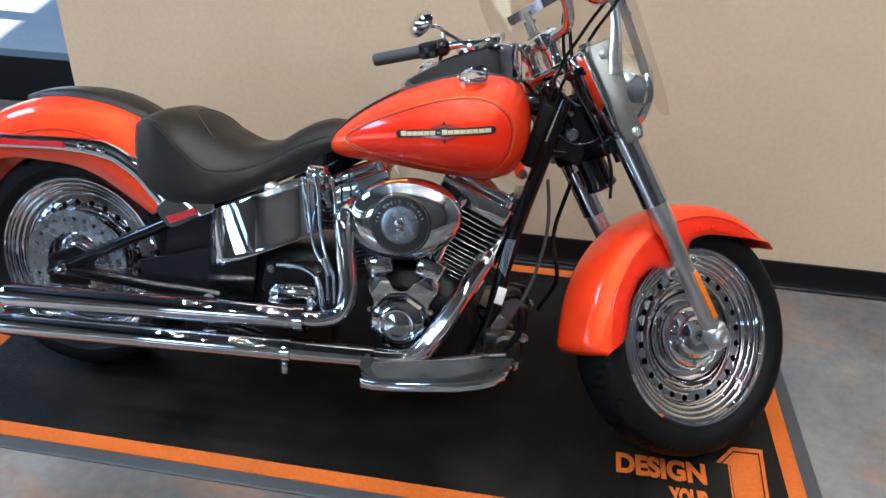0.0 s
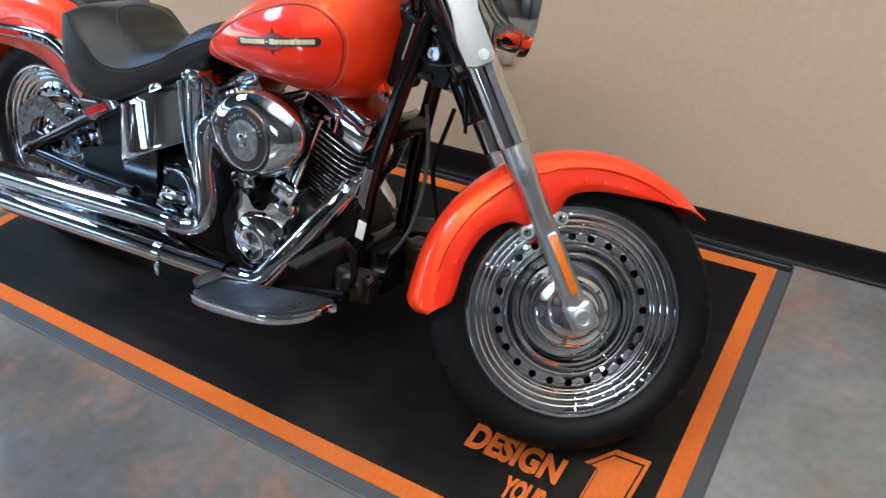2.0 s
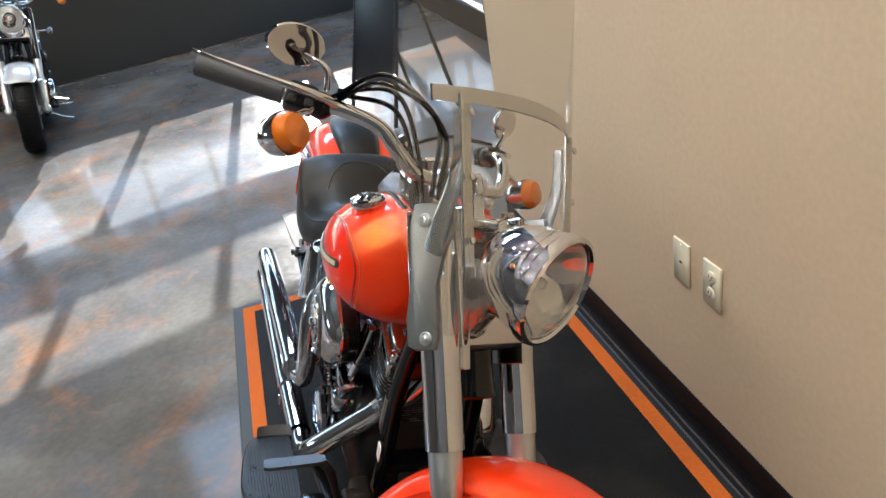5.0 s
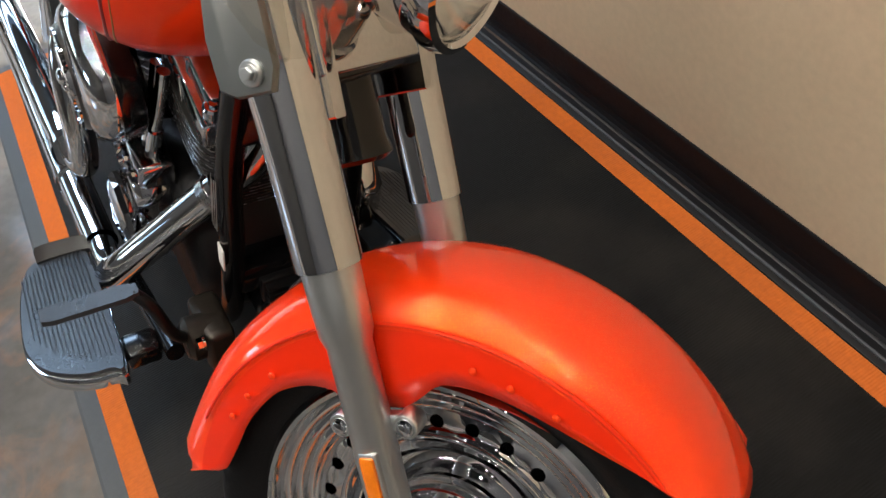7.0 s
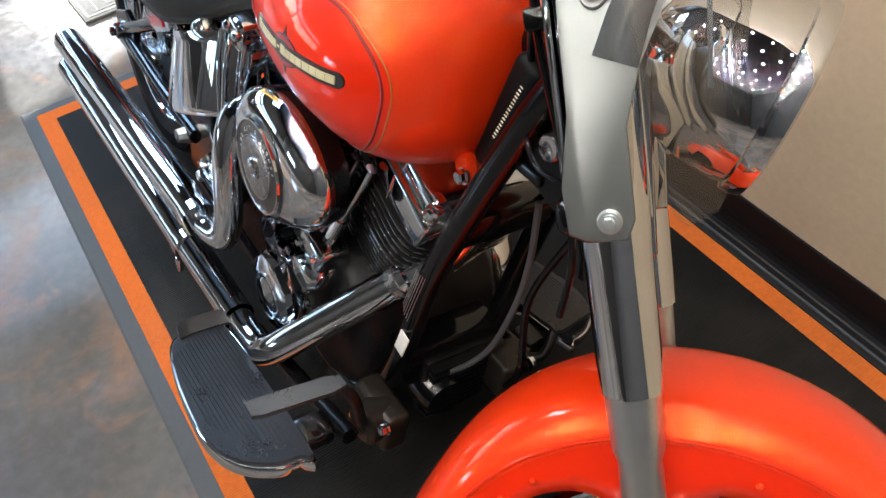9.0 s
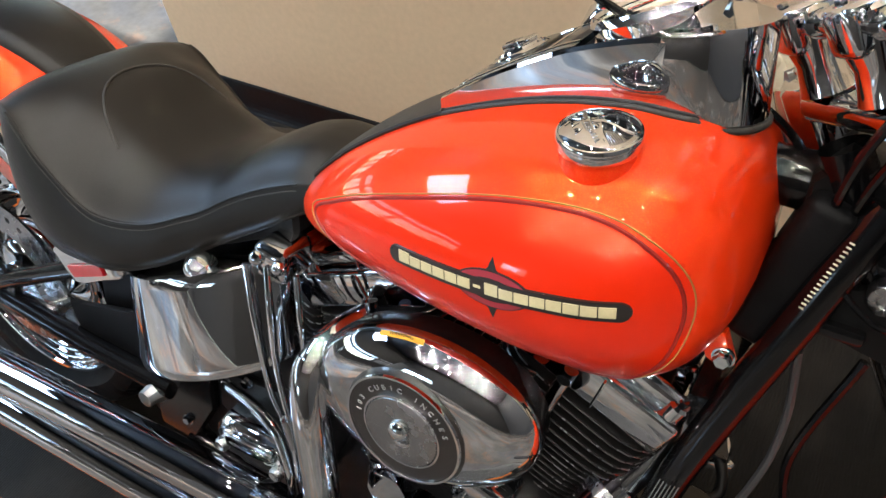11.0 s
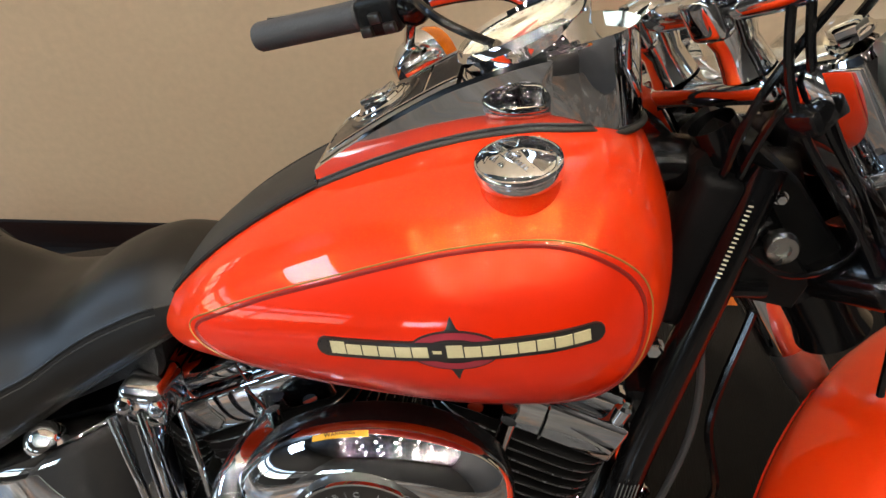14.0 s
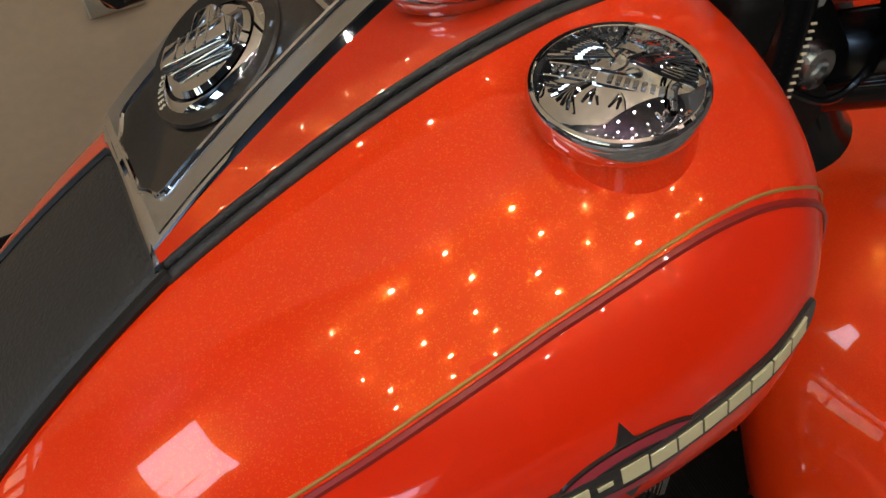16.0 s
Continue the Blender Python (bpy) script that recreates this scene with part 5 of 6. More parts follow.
    for t in th:
        d = math.degrees(t)
        a, e = rt(d), rl(d)
        k = a - 0.075
        sec = [(0.130, e), (0.131, (e + k) / 2), (0.129, k), (0.121, a - 0.042), (0.102, a - 0.019), (0.070, a - 0.006), (0.035, a - 0.001)]
        sec = [(-y, max(r, e)) for y, r in sec]
        sec = sec + [(0.0, a)] + [(-y, r) for y, r in sec[::-1]]
        rs.append([(r * math.cos(t), y, 0.318 + r * math.sin(t)) for y, r in sec])
    rf = p("rear_fender", rings(rs, False, False), paint, None, "orange metallic rear fender", sharp=60)
    so = rf.modifiers.new("thickness", "SOLIDIFY")
    so.thickness = 0.004
    for s in (-1, 1):
        bead = [((rt(math.degrees(t)) - 0.085) * math.cos(t), s * 0.131, 0.318 + (rt(math.degrees(t)) - 0.085) * math.sin(t)) for t in np.radians(np.linspace(45, 168, 40))]
        p("fender_bead", tube(bead, 0.0024, 8), panel, rf)
        # chrome strut along the fender, with a red reflector, and its arm to the frame
        hi = curve([(-0.36, 0.650), (-0.24, 0.660), (-0.117, 0.666), (-0.013, 0.671), (0.088, 0.673), (0.138, 0.666), (0.184, 0.645), (0.232, 0.610), (0.268, 0.568), (0.300, 0.532)], 5)
        lo = curve([(-0.36, 0.616), (-0.24, 0.624), (-0.122, 0.630), (-0.018, 0.634), (0.067, 0.631), (0.134, 0.620), (0.170, 0.602), (0.204, 0.580), (0.245, 0.538), (0.285, 0.498)], 5)
        sec = ((0.0, 0.0), (0.03, 0.012), (0.10, 0.0150), (0.35, 0.0168), (0.65, 0.0172), (0.90, 0.0160), (0.97, 0.012), (1.0, 0.0))
        sp2 = p("fender_strut", rings([[((a + (b - a) * k)[0], s * (0.132 + y), (a + (b - a) * k)[1]) for k, y in sec] for a, b in zip(lo, hi)]), "chrome", None, "chrome fender strut", sharp=60)
        foot = [(0.272, 0.516), (0.296, 0.482), (0.310, 0.470), (0.330, 0.474), (0.386, 0.503), (0.424, 0.520), (0.436, 0.533), (0.430, 0.547), (0.395, 0.545), (0.330, 0.540), (0.300, 0.545)]
        p("strut_foot", slab(foot, s * 0.150, s * 0.178, 0.005), "chrome", sp2, "", sharp=50)
        p("reflector", slab([(-0.24, 0.650), (0.012, 0.660), (0.016, 0.645), (-0.24, 0.634)], s * 0.148, s * 0.155, 0.002), "redlens", sp2, "long red reflector")
        p("reflector", slab([(0.305, 0.500), (0.386, 0.533), (0.393, 0.516), (0.316, 0.483)], s * 0.177, s * 0.182, 0.002), "redlens", sp2, "red reflector")
        for x, z in ((0.060, 0.652), (0.115, 0.646), (0.413, 0.534)):
            p("strut_bolt", hexbolt((x, s * 0.147, z), 0.009, 0.008, (0, s, 0)), "chrome", sp2)
        sg = (-0.250, s * 0.245, 0.650)
        sig = p("rear_signal", join(lathe([(0.0, 0.048), (0.018, 0.044), (0.030, 0.026), (0.0335, 0.0)], "x", 28, sg), tube([(-0.235, s * 0.150, 0.655), (-0.240, s * 0.235, 0.652)], 0.008, 12)), "chrome", sp2, "chrome turn signal")
        p("signal_lens", lathe([(0.032, 0.002), (0.032, -0.008), (0.024, -0.020), (0.0, -0.026)], "x", 28, sg), "redlens", sp2, "red lens")
    pad = []
    for d in np.linspace(58, 112, 30):
        t, a = radians(d), rt(d)
        w = float(spl([58, 66, 85, 104, 112], [0.045, 0.062, 0.075, 0.060, 0.025], d))
        pad.append([((a + o) * math.cos(t), y * w, 0.318 + (a + o) * math.sin(t)) for y, o in ((-1, -0.012), (-0.95, 0.006), (-0.7, 0.013), (0, 0.017), (0.7, 0.013), (0.95, 0.006), (1, -0.012))])
    p("fender_pad", rings(pad, False, False), "leather", None, "black leather pad on the rear fender", sharp=60)
    p("pad_bolt", join(lathe([(0.016, 0.0), (0.016, 0.006), (0.010, 0.012), (0, 0.013)], "z", 24, (0.200, -0.03, 0.712))), "chrome", rf)
    tl = p("tail_light", ball(0.045, (-0.455, 0, 0.60), 0.6, 1.2, 0.8, 24), "redlens", rf, "red tail light in a chrome shell")
    p("light_shell", ball(0.048, (-0.440, 0, 0.602), 0.6, 1.2, 0.8, 24), "chrome", tl)

    # swing arm and rear struts
    for s in (-1, 1):
        arm = p("swing_arm", tube([(-0.045, s * 0.150, 0.305), (0.02, s * 0.152, 0.335), (0.300, s * 0.150, 0.478), (0.450, s * 0.140, 0.560)], 0.0155, 14), "black", None, "black rear swing arm")
        p("lower_arm", tube([(0.0, s * 0.150, 0.315), (0.25, s * 0.150, 0.30), (0.44, s * 0.145, 0.295)], 0.018, 14), "black", arm)
        p("axle_plate", slab([(-0.05, 0.27), (0.06, 0.275), (0.09, 0.36), (0.03, 0.385), (-0.05, 0.35)], s * 0.140, s * 0.156, 0.004), "black", arm)
        p("axle_nut", join(hexbolt((0.0, s * 0.156, 0.322), 0.018, 0.020, (0, s, 0)), lathe([(0.010, s * 0.170), (0.010, s * 0.186), (0, s * 0.188)], "y", 20, (0, 0, 0.322))), "chrome", arm)
        p("pivot_plate", slab([(0.40, 0.20), (0.47, 0.20), (0.53, 0.30), (0.54, 0.42), (0.49, 0.50), (0.43, 0.52), (0.40, 0.40)], s * 0.130, s * 0.150, 0.006), "black", arm)
        p("pivot_cap", join(lathe([(0.020, s * 0.148), (0.020, s * 0.158), (0.016, s * 0.166), (0.014, s * 0.180), (0, s * 0.184)], "y", 8, (0.412, 0, 0.285))), "satin", arm, "grey pivot cap")
        for x, z in ((0.455, 0.42), (0.50, 0.46), (0.47, 0.25)):
            p("plate_bolt", hexbolt((x, s * 0.150, z), 0.008, 0.008, (0, s, 0)), "chrome", arm)
    caliper = p("brake_caliper", join(box(0.10, 0.05, 0.07, (0.10, -0.118, 0.29), 0.014, None, 3), lathe([(0.020, -0.14), (0.020, -0.15), (0.015, -0.153), (0, -0.153)], "y", 24, (0.09, 0, 0.29))), "steel", None, "rear brake caliper")
    p("belt_guard", slab([(0.20, 0.36), (0.40, 0.42), (0.41, 0.30), (0.30, 0.24), (0.22, 0.26)], -0.125, -0.135, 0.004), "case", caliper)
    p("inner_guard", slab([(0.27, 0.46), (0.40, 0.52), (0.42, 0.20), (0.34, 0.16), (0.25, 0.25)], -0.11, 0.11, 0.006), "case", None, "black rear splash guard")

    # exhaust: two long pipes, two headers with shields
    up1 = curve([(0.800, -0.110, 0.578), (0.784, -0.162, 0.572), (0.777, -0.196, 0.548), (0.784, -0.212, 0.50), (0.793, -0.218, 0.44), (0.800, -0.222, 0.370), (0.785, -0.228, 0.318), (0.735, -0.235, 0.298), (0.690, -0.238, 0.297)], 8)
    ex = p("exhaust_upper", tube(up1, 0.0210, 26), "chrome", None, "chrome rear header pipe and upper silencer")
    p("silencer", join(tube([(0.690, -0.238, 0.297), (0.685, -0.238, 0.297), (0.60, -0.240, 0.296), (-0.078, -0.262, 0.268), (-0.092, -0.2625, 0.267)], [0.0225, 0.0300, 0.0325, 0.0330, 0.0315], 40, False), tube([(-0.092, -0.2625, 0.267), (-0.090, -0.2625, 0.267), (-0.03, -0.260, 0.270)], [0.0315, 0.026, 0.026], 40, False)), "chrome", ex, "long chrome silencer")
    p("clamp", tube([(0.700, -0.238, 0.2975), (0.676, -0.238, 0.2965)], 0.0345, 30), "chrome", ex)
    p("header_shield", tube([q + np.array((0.001, -0.004, 0)) for q in up1[14:44]], 0.0232, 26), "chrome", ex, "chrome heat shield")
    dn1 = curve([(1.120, -0.005, 0.560), (1.155, -0.018, 0.548), (1.155, -0.045, 0.512), (1.125, -0.080, 0.462), (1.070, -0.155, 0.367), (1.020, -0.222, 0.282), (0.985, -0.243, 0.240), (0.94, -0.245, 0.226), (0.88, -0.244, 0.222)], 8)
    ex2 = p("exhaust_lower", tube(dn1, 0.0225, 26), "chrome", None, "chrome front header pipe and lower silencer")
    p("header_shield", tube([q + np.array((0.0, -0.002, 0.002)) for q in dn1[24:50]], 0.0262, 26), "chrome", ex2, "chrome heat shield")
    p("header_clamp", tube([dn1[25] + np.array((0, -0.002, 0.002)), dn1[26] + np.array((0, -0.002, 0.002))], 0.0285, 22), "steel", ex2)
    p("silencer", join(tube([(0.88, -0.244, 0.222), (0.66, -0.248, 0.214), (0.64, -0.248, 0.213), (-0.090, -0.264, 0.190), (-0.105, -0.2645, 0.190)], [0.0275, 0.0285, 0.0315, 0.0320, 0.0305], 40, False), tube([(-0.105, -0.2645, 0.190), (-0.103, -0.2645, 0.190), (-0.04, -0.263, 0.192)], [0.0305, 0.025, 0.025], 40, False)), "chrome", ex2, "long chrome silencer")
    p("clamp", join(tube([(0.673, -0.248, 0.2145), (0.650, -0.248, 0.2135)], 0.0335, 30), box(0.016, 0.012, 0.03, (0.662, -0.272, 0.175), 0.003)), "chrome", ex2)
    p("flange", lathe([(0.036, -0.108), (0.036, -0.128), (0.028, -0.132)], "y", 28, (1.10, 0.10, 0.545)), "chrome", ex2)

    # engine
    eng = p("crankcase", join(slab([(0.74, 0.20), (0.80, 0.16), (1.02, 0.155), (1.10, 0.20), (1.12, 0.29), (1.08, 0.37), (1.00, 0.43), (0.86, 0.43), (0.78, 0.38), (0.73, 0.30)], -0.135, 0.135, 0.022)), "case", None, "black V-twin engine with chrome covers", sharp=60)
    p("gearbox", slab([(0.48, 0.22), (0.56, 0.18), (0.74, 0.18), (0.76, 0.36), (0.70, 0.44), (0.52, 0.43), (0.47, 0.34)], -0.135, 0.13, 0.02), "case", eng, "black gearbox case", sharp=60)
    p("primary_cover", slab([(0.50, 0.25), (0.56, 0.19), (0.96, 0.20), (1.06, 0.24), (1.08, 0.33), (1.02, 0.40), (0.60, 0.39), (0.52, 0.34)], 0.13, 0.20, 0.02), "chrome", eng, "chrome primary cover", sharp=60)
    cam_o = [(0.845, 0.300), (0.868, 0.252), (0.920, 0.232), (0.975, 0.250), (1.000, 0.300), (1.004, 0.352), (1.020, 0.385), (1.004, 0.418), (0.965, 0.412), (0.940, 0.385), (0.905, 0.385), (0.882, 0.415), (0.846, 0.412), (0.834, 0.378), (0.850, 0.345)]
    cv = p("cam_cover", slab([tuple(q) for q in curve([np.array(q) for q in cam_o], 4, True)], -0.130, -0.186, 0.012), "chrome", eng, "polished cam cover", sharp=50)
    p("timer_cover", join(lathe([(0.074, -0.172), (0.074, -0.198), (0.068, -0.207), (0.054, -0.213), (0.044, -0.214)], "y", 9, (0.925, 0, 0.300)), lathe([(0.046, -0.210), (0.044, -0.214), (0.040, -0.2155), (0.034, -0.2145), (0.028, -0.2160), (0.0, -0.219)], "y", 40, (0.925, 0, 0.300))), "chrome", cv, "faceted polished timer cover", sharp=25)
    for k in range(5):
        a = 2 * math.pi * k / 5 + 0.5
        p("cover_screw", hexbolt((0.925 + 0.053 * math.cos(a), -0.207, 0.300 + 0.053 * math.sin(a)), 0.0040, 0.004), "chrome", cv)
    for x, z in ((0.858, 0.395), (0.998, 0.398), (0.846, 0.32), (1.0, 0.33), (0.885, 0.255), (0.965, 0.255)):
        p("cover_screw", hexbolt((x, -0.176, z), 0.0060, 0.008), "chrome", cv)
    for x, z, tilt in ((0.862, 0.435, -18), (0.990, 0.437, 18)):
        p("lifter_block", join(box(0.070, 0.055, 0.052, (x, -0.150, z), 0.010, Matrix.Rotation(radians(tilt), 4, "Y"), 3), hexbolt((x - 0.022, -0.178, z), 0.006, 0.007), hexbolt((x + 0.022, -0.178, z), 0.006, 0.007)), "chrome", cv, "polished lifter block")
    p("oil_filter", lathe([(0.038, 0.0), (0.040, 0.01), (0.040, 0.08), (0.034, 0.10), (0.0, 0.104)], "x", 32, (1.10, -0.03, 0.235)), "black", eng, "black oil filter")
    p("regulator", box(0.020, 0.12, 0.12, (1.165, 0.0, 0.245), 0.005), "case", eng, "black finned regulator")
    for k in range(10):
        p("regulator_fin", box(0.016, 0.11, 0.004, (1.182, 0.0, 0.19 + 0.012 * k)), "case", eng, smooth=False)
    p("engine_mount", box(0.06, 0.18, 0.05, (1.13, 0, 0.30), 0.01), "black", eng)

    def cylinder(cx, tilt, nm):
        """A finned barrel with head and rocker box, leaning along the engine."""
        m = Matrix.Translation((0.928, 0, 0.262)) @ Matrix.Rotation(radians(tilt), 4, "Y") @ Matrix.Diagonal((1.06, 1.12, 1.10, 1))

        def sq(s, r, z, n=36):
            out = []
            for a in np.linspace(0, 2 * math.pi, n, endpoint=False):
                ca, sa = math.cos(a), math.sin(a)
                k = 1 / (abs(ca) ** 5 + abs(sa) ** 5) ** 0.2
                out.append((s * r * k * ca, r * k * sa, z))
            return out
        cyl = part(nm, rings([sq(1, 0.062, 0.10), sq(1, 0.062, 0.30)]), "case", eng, "black finned cylinder", m)
        for k in range(11):
            z = 0.125 + 0.0105 * k
            r = 0.080 + 0.0012 * k
            part("fin", rings([sq(1, r - 0.002, z), sq(1, r, z + 0.001), sq(1, r, z + 0.0032), sq(1, r - 0.002, z + 0.0042)]), "fin", cyl, "", m)
            part("fin_edge", tube([q for q in sq(1, r + 0.0002, z + 0.0021, 48)] + [sq(1, r + 0.0002, z + 0.0021, 48)[0]], 0.0006, 5, False), "steel", cyl, "", m)
        for k in range(6):
            z = 0.246 + 0.0125 * k
            r = 0.099
            part("head_fin", rings([sq(1, r - 0.002, z), sq(1, r, z + 0.001), sq(1, r, z + 0.0040), sq(1, r - 0.002, z + 0.0050)]), "fin", cyl, "", m)
            part("fin_edge", tube([q for q in sq(1, r + 0.0002, z + 0.0025, 48)] + [sq(1, r + 0.0002, z + 0.0025, 48)[0]], 0.0007, 5, False), "steel", cyl, "", m)
        rb = part("rocker_box", box(0.178, 0.192, 0.046, (0, 0, 0.341), 0.006, None, 3), "chrome", eng, "chrome rocker box", m)
        part("rocker_top", box(0.156, 0.172, 0.026, (0, 0, 0.376), 0.010, None, 3), "chrome", rb, "", m)
        for sx2 in (-1, 1):
            for sy in (-1, 1):
                part("rocker_bolt", join(lathe([(0.012, 0.360), (0.012, 0.380), (0.009, 0.383), (0, 0.383)], "z", 20, (sx2 * 0.073, sy * 0.080, 0)), hexbolt((sx2 * 0.073, sy * 0.080, 0.381), 0.006, 0.006, (0, 0, 1))), "chrome", rb, "", m)
        part("strap_line", tube([(0.012, -0.0965, 0.320), (0.006, -0.0970, 0.358), (0.004, -0.087, 0.364), (0.004, -0.086, 0.384)], 0.0016, 8), "chrome", rb, "", m)
        return cyl

    cylinder(0, -23.5, "rear_cylinder")
    cylinder(0, 23.5, "front_cylinder")
    for a, b in (((0.852, -0.150, 0.45), (0.805, -0.118, 0.610)), ((0.876, -0.150, 0.45), (0.842, -0.118, 0.605)), ((0.978, -0.150, 0.45), (1.012, -0.118, 0.605)), ((1.000, -0.150, 0.45), (1.050, -0.118, 0.610))):
        a, b = Vector(a), Vector(b)
        p("pushrod_tube", tube([a, a.lerp(b, 0.35), a.lerp(b, 0.36), b], [0.0115, 0.0115, 0.0085, 0.0085], 16), "chrome", eng, "chrome pushrod tube")

    # air cleaner
    am = Matrix.Translation((0.919, -0.170, 0.560)) @ Matrix.Rotation(radians(-11.3), 4, "Y")
    ab = 0.100 / 0.142

    def oval(r, y):
        return [(r * math.cos(a), y, r * ab * math.sin(a)) for a in np.linspace(0, 2 * math.pi, 72, endpoint=False)]

    ac = part("air_cleaner", rings([oval(r, y) for r, y in ((0.118, 0.03), (0.136, 0.02), (0.141, 0.0), (0.142, -0.012), (0.138, -0.020))]), "black", root, "oval chrome air cleaner with a round insert", am)
    part("cover", rings([oval(r, y) for r, y in ((0.141, -0.008), (0.1425, -0.014), (0.141, -0.022), (0.135, -0.030), (0.122, -0.040), (0.104, -0.0465), (0.085, -0.050), (0.074, -0.0505))], False), "chrome", ac, "domed chrome cover", am)
    dm = Matrix.Translation((0.920, -0.170, 0.556)) @ Matrix.Rotation(radians(-9), 4, "Y")
    part("insert", lathe([(0.076, -0.046), (0.072, -0.053), (0.068, -0.0550), (0.064, -0.0552), (0.047, -0.0552)], "y", 64), "ink", ac, "black ring with raised lettering", dm)
    part("ring", join(lathe([(0.071, -0.053), (0.0705, -0.0568), (0.0680, -0.0568), (0.0675, -0.054)], "y", 64), lathe([(0.048, -0.054), (0.0475, -0.0585), (0.0455, -0.0585), (0.045, -0.056)], "y", 56)), "chrome", ac, "", dm)
    part("medallion", lathe([(0.0455, -0.0555), (0.044, -0.0590), (0.030, -0.0600), (0.016, -0.0590), (0.0, -0.0590)], "y", 56), "steel", ac, "brushed metal medallion", dm)
    part("boss", join(ball(0.0125, (-0.001, -0.061, 0.003), 1, 0.6, 1, 18), ball(0.009, (0.0, -0.060, -0.012), 1.1, 0.5, 0.8, 14)), "chrome", ac, "raised chrome boss", dm)
    if full:
        text = "103 CUBIC INCHES"
        for k, ch in enumerate(text):
            if ch == " ":
                continue
            a = radians(168 - 156 * k / (len(text) - 1))
            gm = dm @ Matrix.Translation((0.0525 * math.cos(a), -0.0556, 0.0525 * math.sin(a))) @ Matrix.Rotation(-(a - math.pi / 2), 4, "Y") @ Matrix.Rotation(radians(90), 4, "X")
            part("letter", letters(ch, 0.0090, 0.0004), "satin", ac, "", gm, smooth=False)
        wm = am
        sv = []
        for u in np.linspace(-0.028, 0.026, 9):
            sv.append([(u, y, ab * math.sqrt(r * r - u * u)) for r, y in ((0.1405, -0.0235), (0.1372, -0.0290))])
        sticker = part("sticker", rings(sv, False, False), "yellow", ac, "yellow warning sticker", wm)
        s = letters("WARNING", 0.0062, 0.0002)
        part("sticker_word", s, "ink", sticker, "", wm @ Matrix.Translation((-0.016, -0.0270, 0.0968)) @ Matrix.Rotation(radians(58), 4, "X"), smooth=False)
    part("breather", box(0.05, 0.06, 0.05, (0.93, -0.12, 0.50), 0.01), "black", ac)

    # oil tank, dipstick, lines
    oo = []
    for k in np.linspace(0, 1, 48):
        a = radians(-75 + 150 * k)
        wave = 0.0006 * math.sin(7 * a + 0.4)
        oo.append((0.552 + 0.155 * math.sin(a), -0.100 - (0.098 + wave) * math.cos(a)))
    orr = []
    for z, sh, q in ((0.444, 0.0, 0.95), (0.446, 0.0, 0.98), (0.451, 0.0, 0.995), (0.460, 0.0, 1.0), (0.570, 0.006, 1.0), (0.584, 0.007, 0.995), (0.587, 0.008, 0.97)):
        lean = 0.16 * (z - 0.5)
        ring = [(0.555 + (x - 0.555) * q + sh - 0.20 * (z - 0.5), -0.1 + (y + 0.1) * q - 0.20 * (0.587 - z), z + 0.42 * (x - 0.565)) for x, y in oo]
        ring += [(x, -0.02, z2) for x, _, z2 in ring[::-1]]
        orr.append(ring)
    ot = p("oil_tank", rings(orr), "chrome", None, "chrome curved oil tank cover", sharp=40)
    p("dipstick", join(ball(0.022, (0.582, -0.170, 0.600), 1, 1, 0.85, 22), tube([(0.584, -0.178, 0.560), (0.582, -0.170, 0.590)], [0.024, 0.020], 24)), "chrome", ot, "chrome dipstick cap")
    for pts2, r in (
        ([(0.690, -0.165, 0.640), (0.705, -0.182, 0.60), (0.715, -0.192, 0.52), (0.735, -0.200, 0.45), (0.758, -0.205, 0.40), (0.762, -0.205, 0.33)], 0.0048),
        ([(0.66, -0.17, 0.636), (0.680, -0.185, 0.57), (0.700, -0.192, 0.47), (0.735, -0.200, 0.415), (0.745, -0.205, 0.34)], 0.0042),
        ([(0.600, -0.170, 0.405), (0.66, -0.185, 0.412), (0.705, -0.196, 0.400), (0.725, -0.202, 0.36), (0.735, -0.205, 0.31)], 0.0080),
        ([(0.73, -0.16, 0.64), (0.745, -0.175, 0.585), (0.752, -0.175, 0.49), (0.76, -0.15, 0.44)], 0.0042),
    ):
        p("oil_line", tube(curve(pts2, 8), r, 12), "chrome", ot, "chrome oil line")
    p("hose_end", join(tube([(0.733, -0.200, 0.445), (0.746, -0.203, 0.405)], 0.0105, 14)), "steel", ot)
    p("coil_cover", join(box(0.05, 0.06, 0.05, (0.690, -0.135, 0.640), 0.012, None, 3), ball(0.010, (0.676, -0.165, 0.648), 1, 1, 1, 14), ball(0.009, (0.708, -0.165, 0.645), 1, 1, 1, 14)), "chrome", ot)

    # gearbox side cover and bolts
    sc = p("side_cover", join(slab([(0.590, 0.300), (0.700, 0.300), (0.720, 0.330), (0.715, 0.372), (0.600, 0.365), (0.580, 0.335)], -0.150, -0.196, 0.012), box(0.09, 0.012, 0.03, (0.655, -0.200, 0.345), 0.006, Matrix.Rotation(radians(-6), 4, "Y"))), "chrome", eng, "chrome clutch release cover", sharp=50)
    for x, z in ((0.620, 0.352), (0.690, 0.345), (0.60, 0.318), (0.70, 0.318)):
        p("cover_bolt", lathe([(0.011, -0.192), (0.011, -0.202), (0.008, -0.206), (0.005, -0.203), (0, -0.203)], "y", 20, (x, 0, z)), "steel", sc)
    p("bracket_plate", slab([(0.56, 0.40), (0.70, 0.42), (0.74, 0.38), (0.73, 0.31), (0.60, 0.29), (0.55, 0.33)], -0.138, -0.150, 0.003), "case", eng, "black bracket plate")
    for x, z in ((0.575, 0.385), (0.615, 0.405), (0.700, 0.400), (0.585, 0.33)):
        p("plate_bolt", hexbolt((x, -0.150, z), 0.008, 0.009), "chrome", eng)

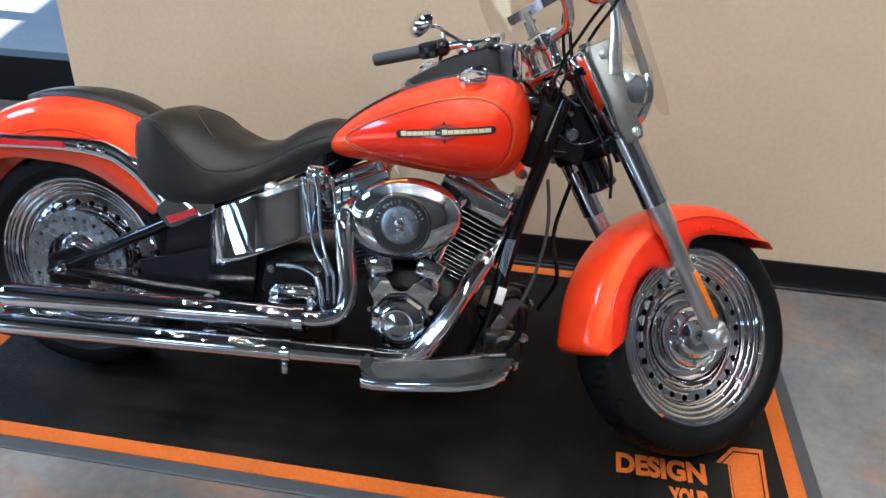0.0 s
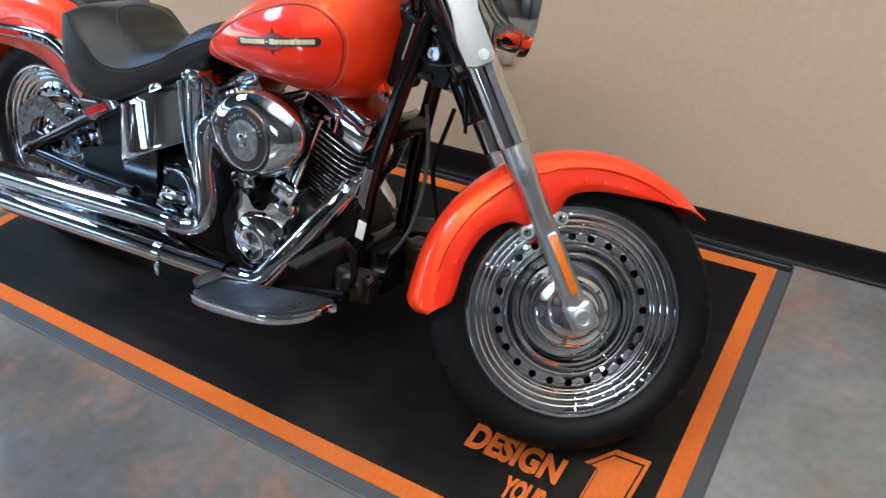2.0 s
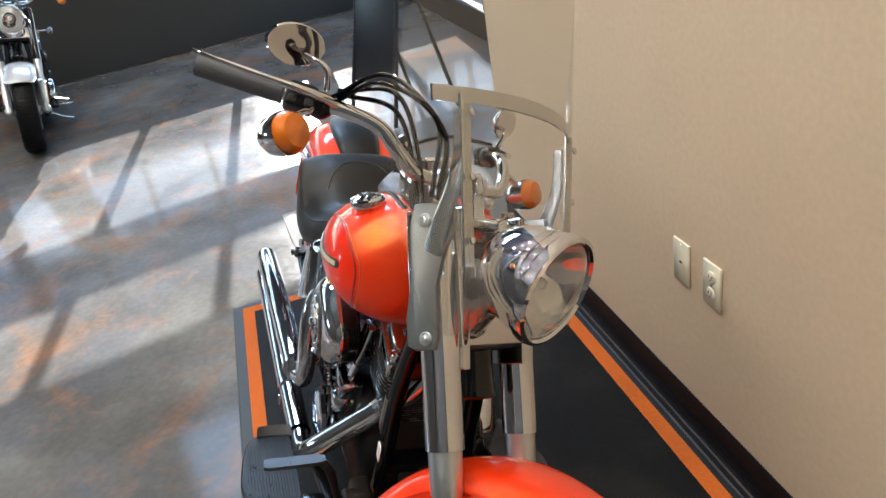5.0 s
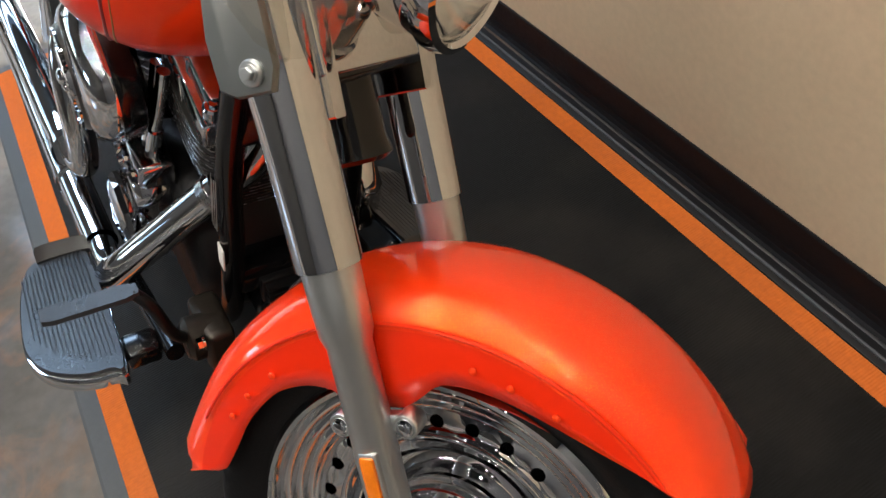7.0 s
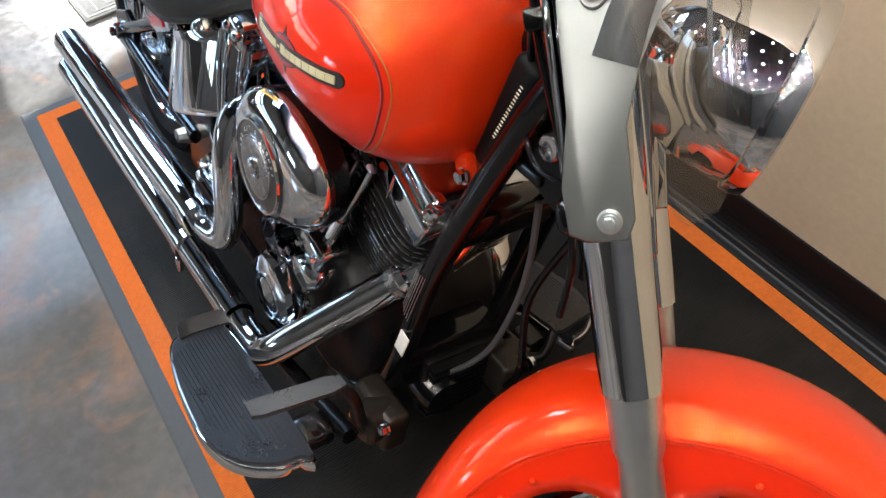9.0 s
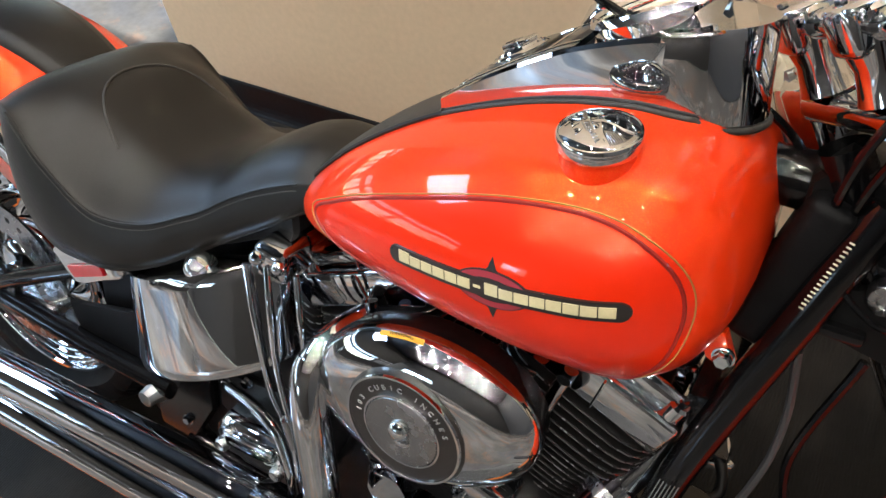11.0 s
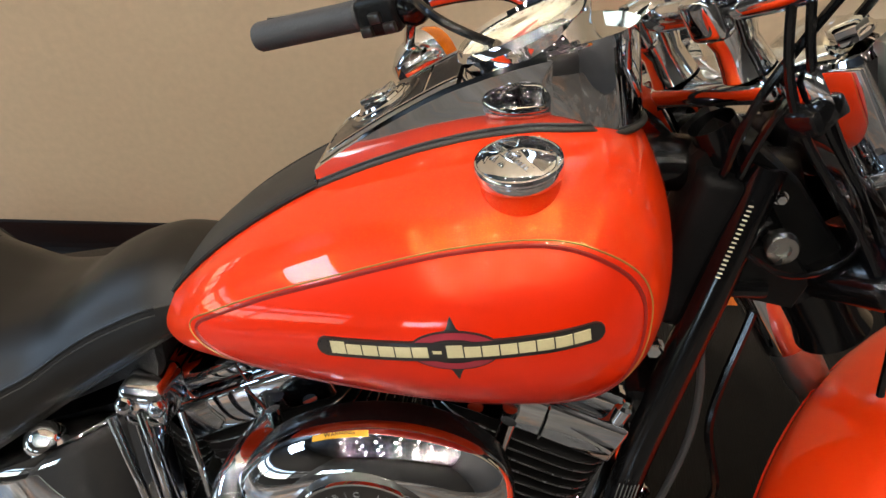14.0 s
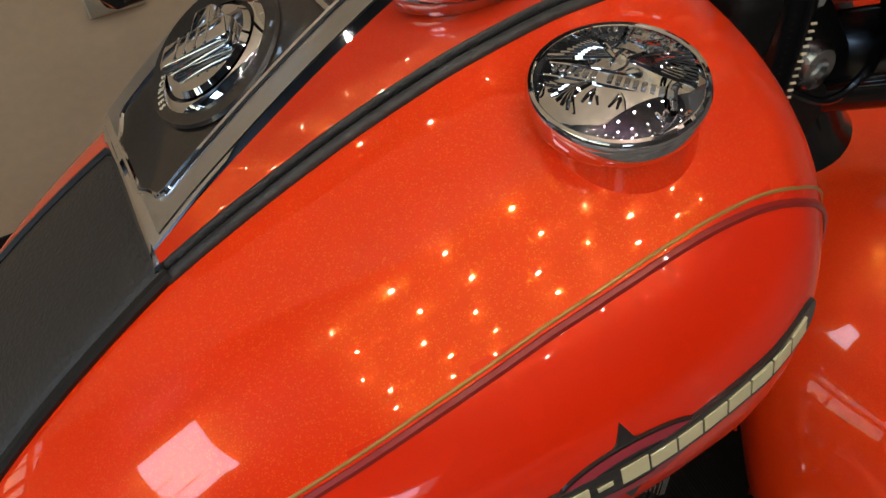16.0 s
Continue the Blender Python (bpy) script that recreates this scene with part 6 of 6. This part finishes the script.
    # footboards
    for s in (-1, 1):
        sh = Matrix.Translation((0, 2 * TC if s > 0 else 0, 0))

        def pp(nm, shape, material, parent=None, lab="", **k):
            return part(nm, shape, material, parent or root, lab, sh, **k)

        bo = [(0.888, 0.268), (0.868, 0.292), (0.866, 0.340), (0.886, 0.366), (0.950, 0.382), (1.030, 0.391), (1.115, 0.393), (1.175, 0.374), (1.212, 0.332), (1.220, 0.292), (1.203, 0.270)]
        bo = [tuple(q) for q in curve([np.array(q) for q in bo], 4, True)]
        zf = lambda x: 0.205 + 0.165 * (x - 0.862)

        def lay(k, dz, c=(1.040, 0.328)):
            return [(c[0] + (x - c[0]) * k, s * (c[1] + (y - c[1]) * k), zf(x) + dz) for x, y in bo]
        bd = pp("footboard", rings([lay(0.95, -0.016), lay(0.99, -0.014), lay(1.0, -0.010), lay(1.0, 0.002), lay(0.985, 0.006), lay(0.955, 0.006)]), "chrome", None, "half-moon footboard with a chrome rim and black rubber pad", sharp=40)
        pp("pad", rings([lay(0.955, 0.003), lay(0.955, 0.010), lay(0.94, 0.013)]), "pad", bd, "blue-black rubber pad")
        for k in range(16):
            y = 0.280 + 0.0064 * k
            xa, xb = 0.884 + 0.0004 * k * k / 2, 1.195 - 0.00045 * k * k
            pp("pad_rib", tube([(xa, s * y, zf(xa) + 0.0135), (xb, s * y, zf(xb) + 0.0135)], 0.0012, 5), "pad", bd)
        flap = [[(0.884 - 0.020 * k + 0.004 * abs(u) ** 4, s * (0.306 + 0.042 * u * (1 - 0.10 * k ** 6)), zf(0.88) + 0.010 + 0.016 * k + d) for u, d in [(u, 0.0) for u in np.linspace(-1, 1, 11)] + [(u, 0.006) for u in np.linspace(1, -1, 11)]] for k in np.linspace(0, 1, 6)]
        pp("heel_flap", rings(flap), "pad", bd, "flat rubber flap at the heel end")
        pp("board_hinge", join(box(0.05, 0.05, 0.03, (1.16, s * 0.245, zf(1.16) - 0.014), 0.008), box(0.05, 0.05, 0.03, (0.95, s * 0.245, zf(0.95) - 0.014), 0.008), tube([(0.90, s * 0.222, zf(0.90) - 0.015), (1.20, s * 0.205, zf(1.20) - 0.01)], 0.014, 14)), "black", bd)
        # pedal: an arm up from the pivot and a flat bar across the board
        dz = -0.085 if s > 0 else 0.0
        arm = curve([(1.195, s * 0.182, 0.265), (1.222, s * 0.205, 0.315 + dz / 2), (1.222, s * 0.222, 0.375 + dz), (1.208, s * 0.240, 0.398 + dz)], 6)
        pdl = pp("pedal", tube(arm, 0.0085, 12), "case", bd, "black pedal with a flat bar across the board")
        q0, q1 = Vector((1.209, s * 0.232, 0.401 + dz)), Vector((1.176, s * 0.352, 0.371 + dz))
        pb = [[(c + Vector((e * w, 0, h)))[:] for e, h in ((-1, -0.004), (1, -0.004), (1.05, 0), (1, 0.004), (-1, 0.004), (-1.05, 0))] for c, w in ((q0, 0.009), (q0.lerp(q1, 0.15), 0.014), (q0.lerp(q1, 0.9), 0.015), (q1, 0.011))]
        pp("pedal_bar", rings(pb), "pad", pdl, "flat rubber-faced bar")
        pp("pedal_pivot", join(lathe([(0.030, s * 0.13), (0.034, s * 0.16), (0.034, s * 0.182), (0.026, s * 0.190), (0.012, s * 0.190), (0, s * 0.188)], "y", 28, (1.195, 0, 0.262)), box(0.10, 0.045, 0.075, (1.185, s * 0.145, 0.255), 0.012, None, 3)), "pivot", bd, "round dark bronze pedal pivot")
        for x, z in ((1.235, 0.290), (1.158, 0.232)):
            pp("pivot_bolt", hexbolt((x, s * 0.168, z), 0.009, 0.012, (0, s, 0)), "chrome", bd)
    # front rod, hose and loose cable below the neck
    p("brake_line", tube(curve([(1.10, -0.05, 0.205), (1.13, -0.03, 0.222), (1.19, -0.02, 0.288), (1.232, 0.0, 0.368), (1.258, 0.0, 0.48), (1.262, 0.0, 0.57), (1.25, 0.0, 0.66)], 10), 0.0048, 8), "grip", fr, "grey rubber brake line")
    p("harness", tube(curve([(1.31, 0.02, 0.66), (1.28, 0.0, 0.52), (1.30, 0.0, 0.40), (1.26, 0.03, 0.30)], 10), 0.0055, 8), "black", fr)
    p("loose_wire", tube(curve([(1.24, -0.06, 0.80), (1.30, -0.075, 0.765), (1.36, -0.06, 0.78), (1.38, -0.03, 0.83)], 10), 0.0030, 8), "black", fr)
    p("side_stand", join(tube(curve([(1.06, 0.13, 0.17), (1.02, 0.22, 0.12), (0.97, 0.285, 0.094)], 6), 0.012, 12)), "chrome", fr, "chrome side stand, folded out")
    p("horn_bracket", box(0.05, 0.16, 0.05, (1.19, 0.0, 0.60), 0.012), "black", fr)
    return root


LEAN = Matrix.Translation((-0.948, 2.1085, 0.002)) @ Matrix.Rotation(radians(-15.2), 4, "X")
build_motorcycle("motorcycle", LEAN, FORK, M["paint"], M["panel"], "orange cruiser motorcycle with chrome engine leaning on a black mat")
# ---- parked motorcycles on the sunny floor behind ----
build_motorcycle("motorcycle", Matrix.Translation((-6.16, 0.06, -0.008)) @ Matrix.Rotation(radians(11), 4, "Z") @ Matrix.Rotation(radians(-9), 4, "X"), STRAIGHT, M["silver"], M["silver"], "silver cruiser motorcycle parked on the sunlit concrete floor", False)
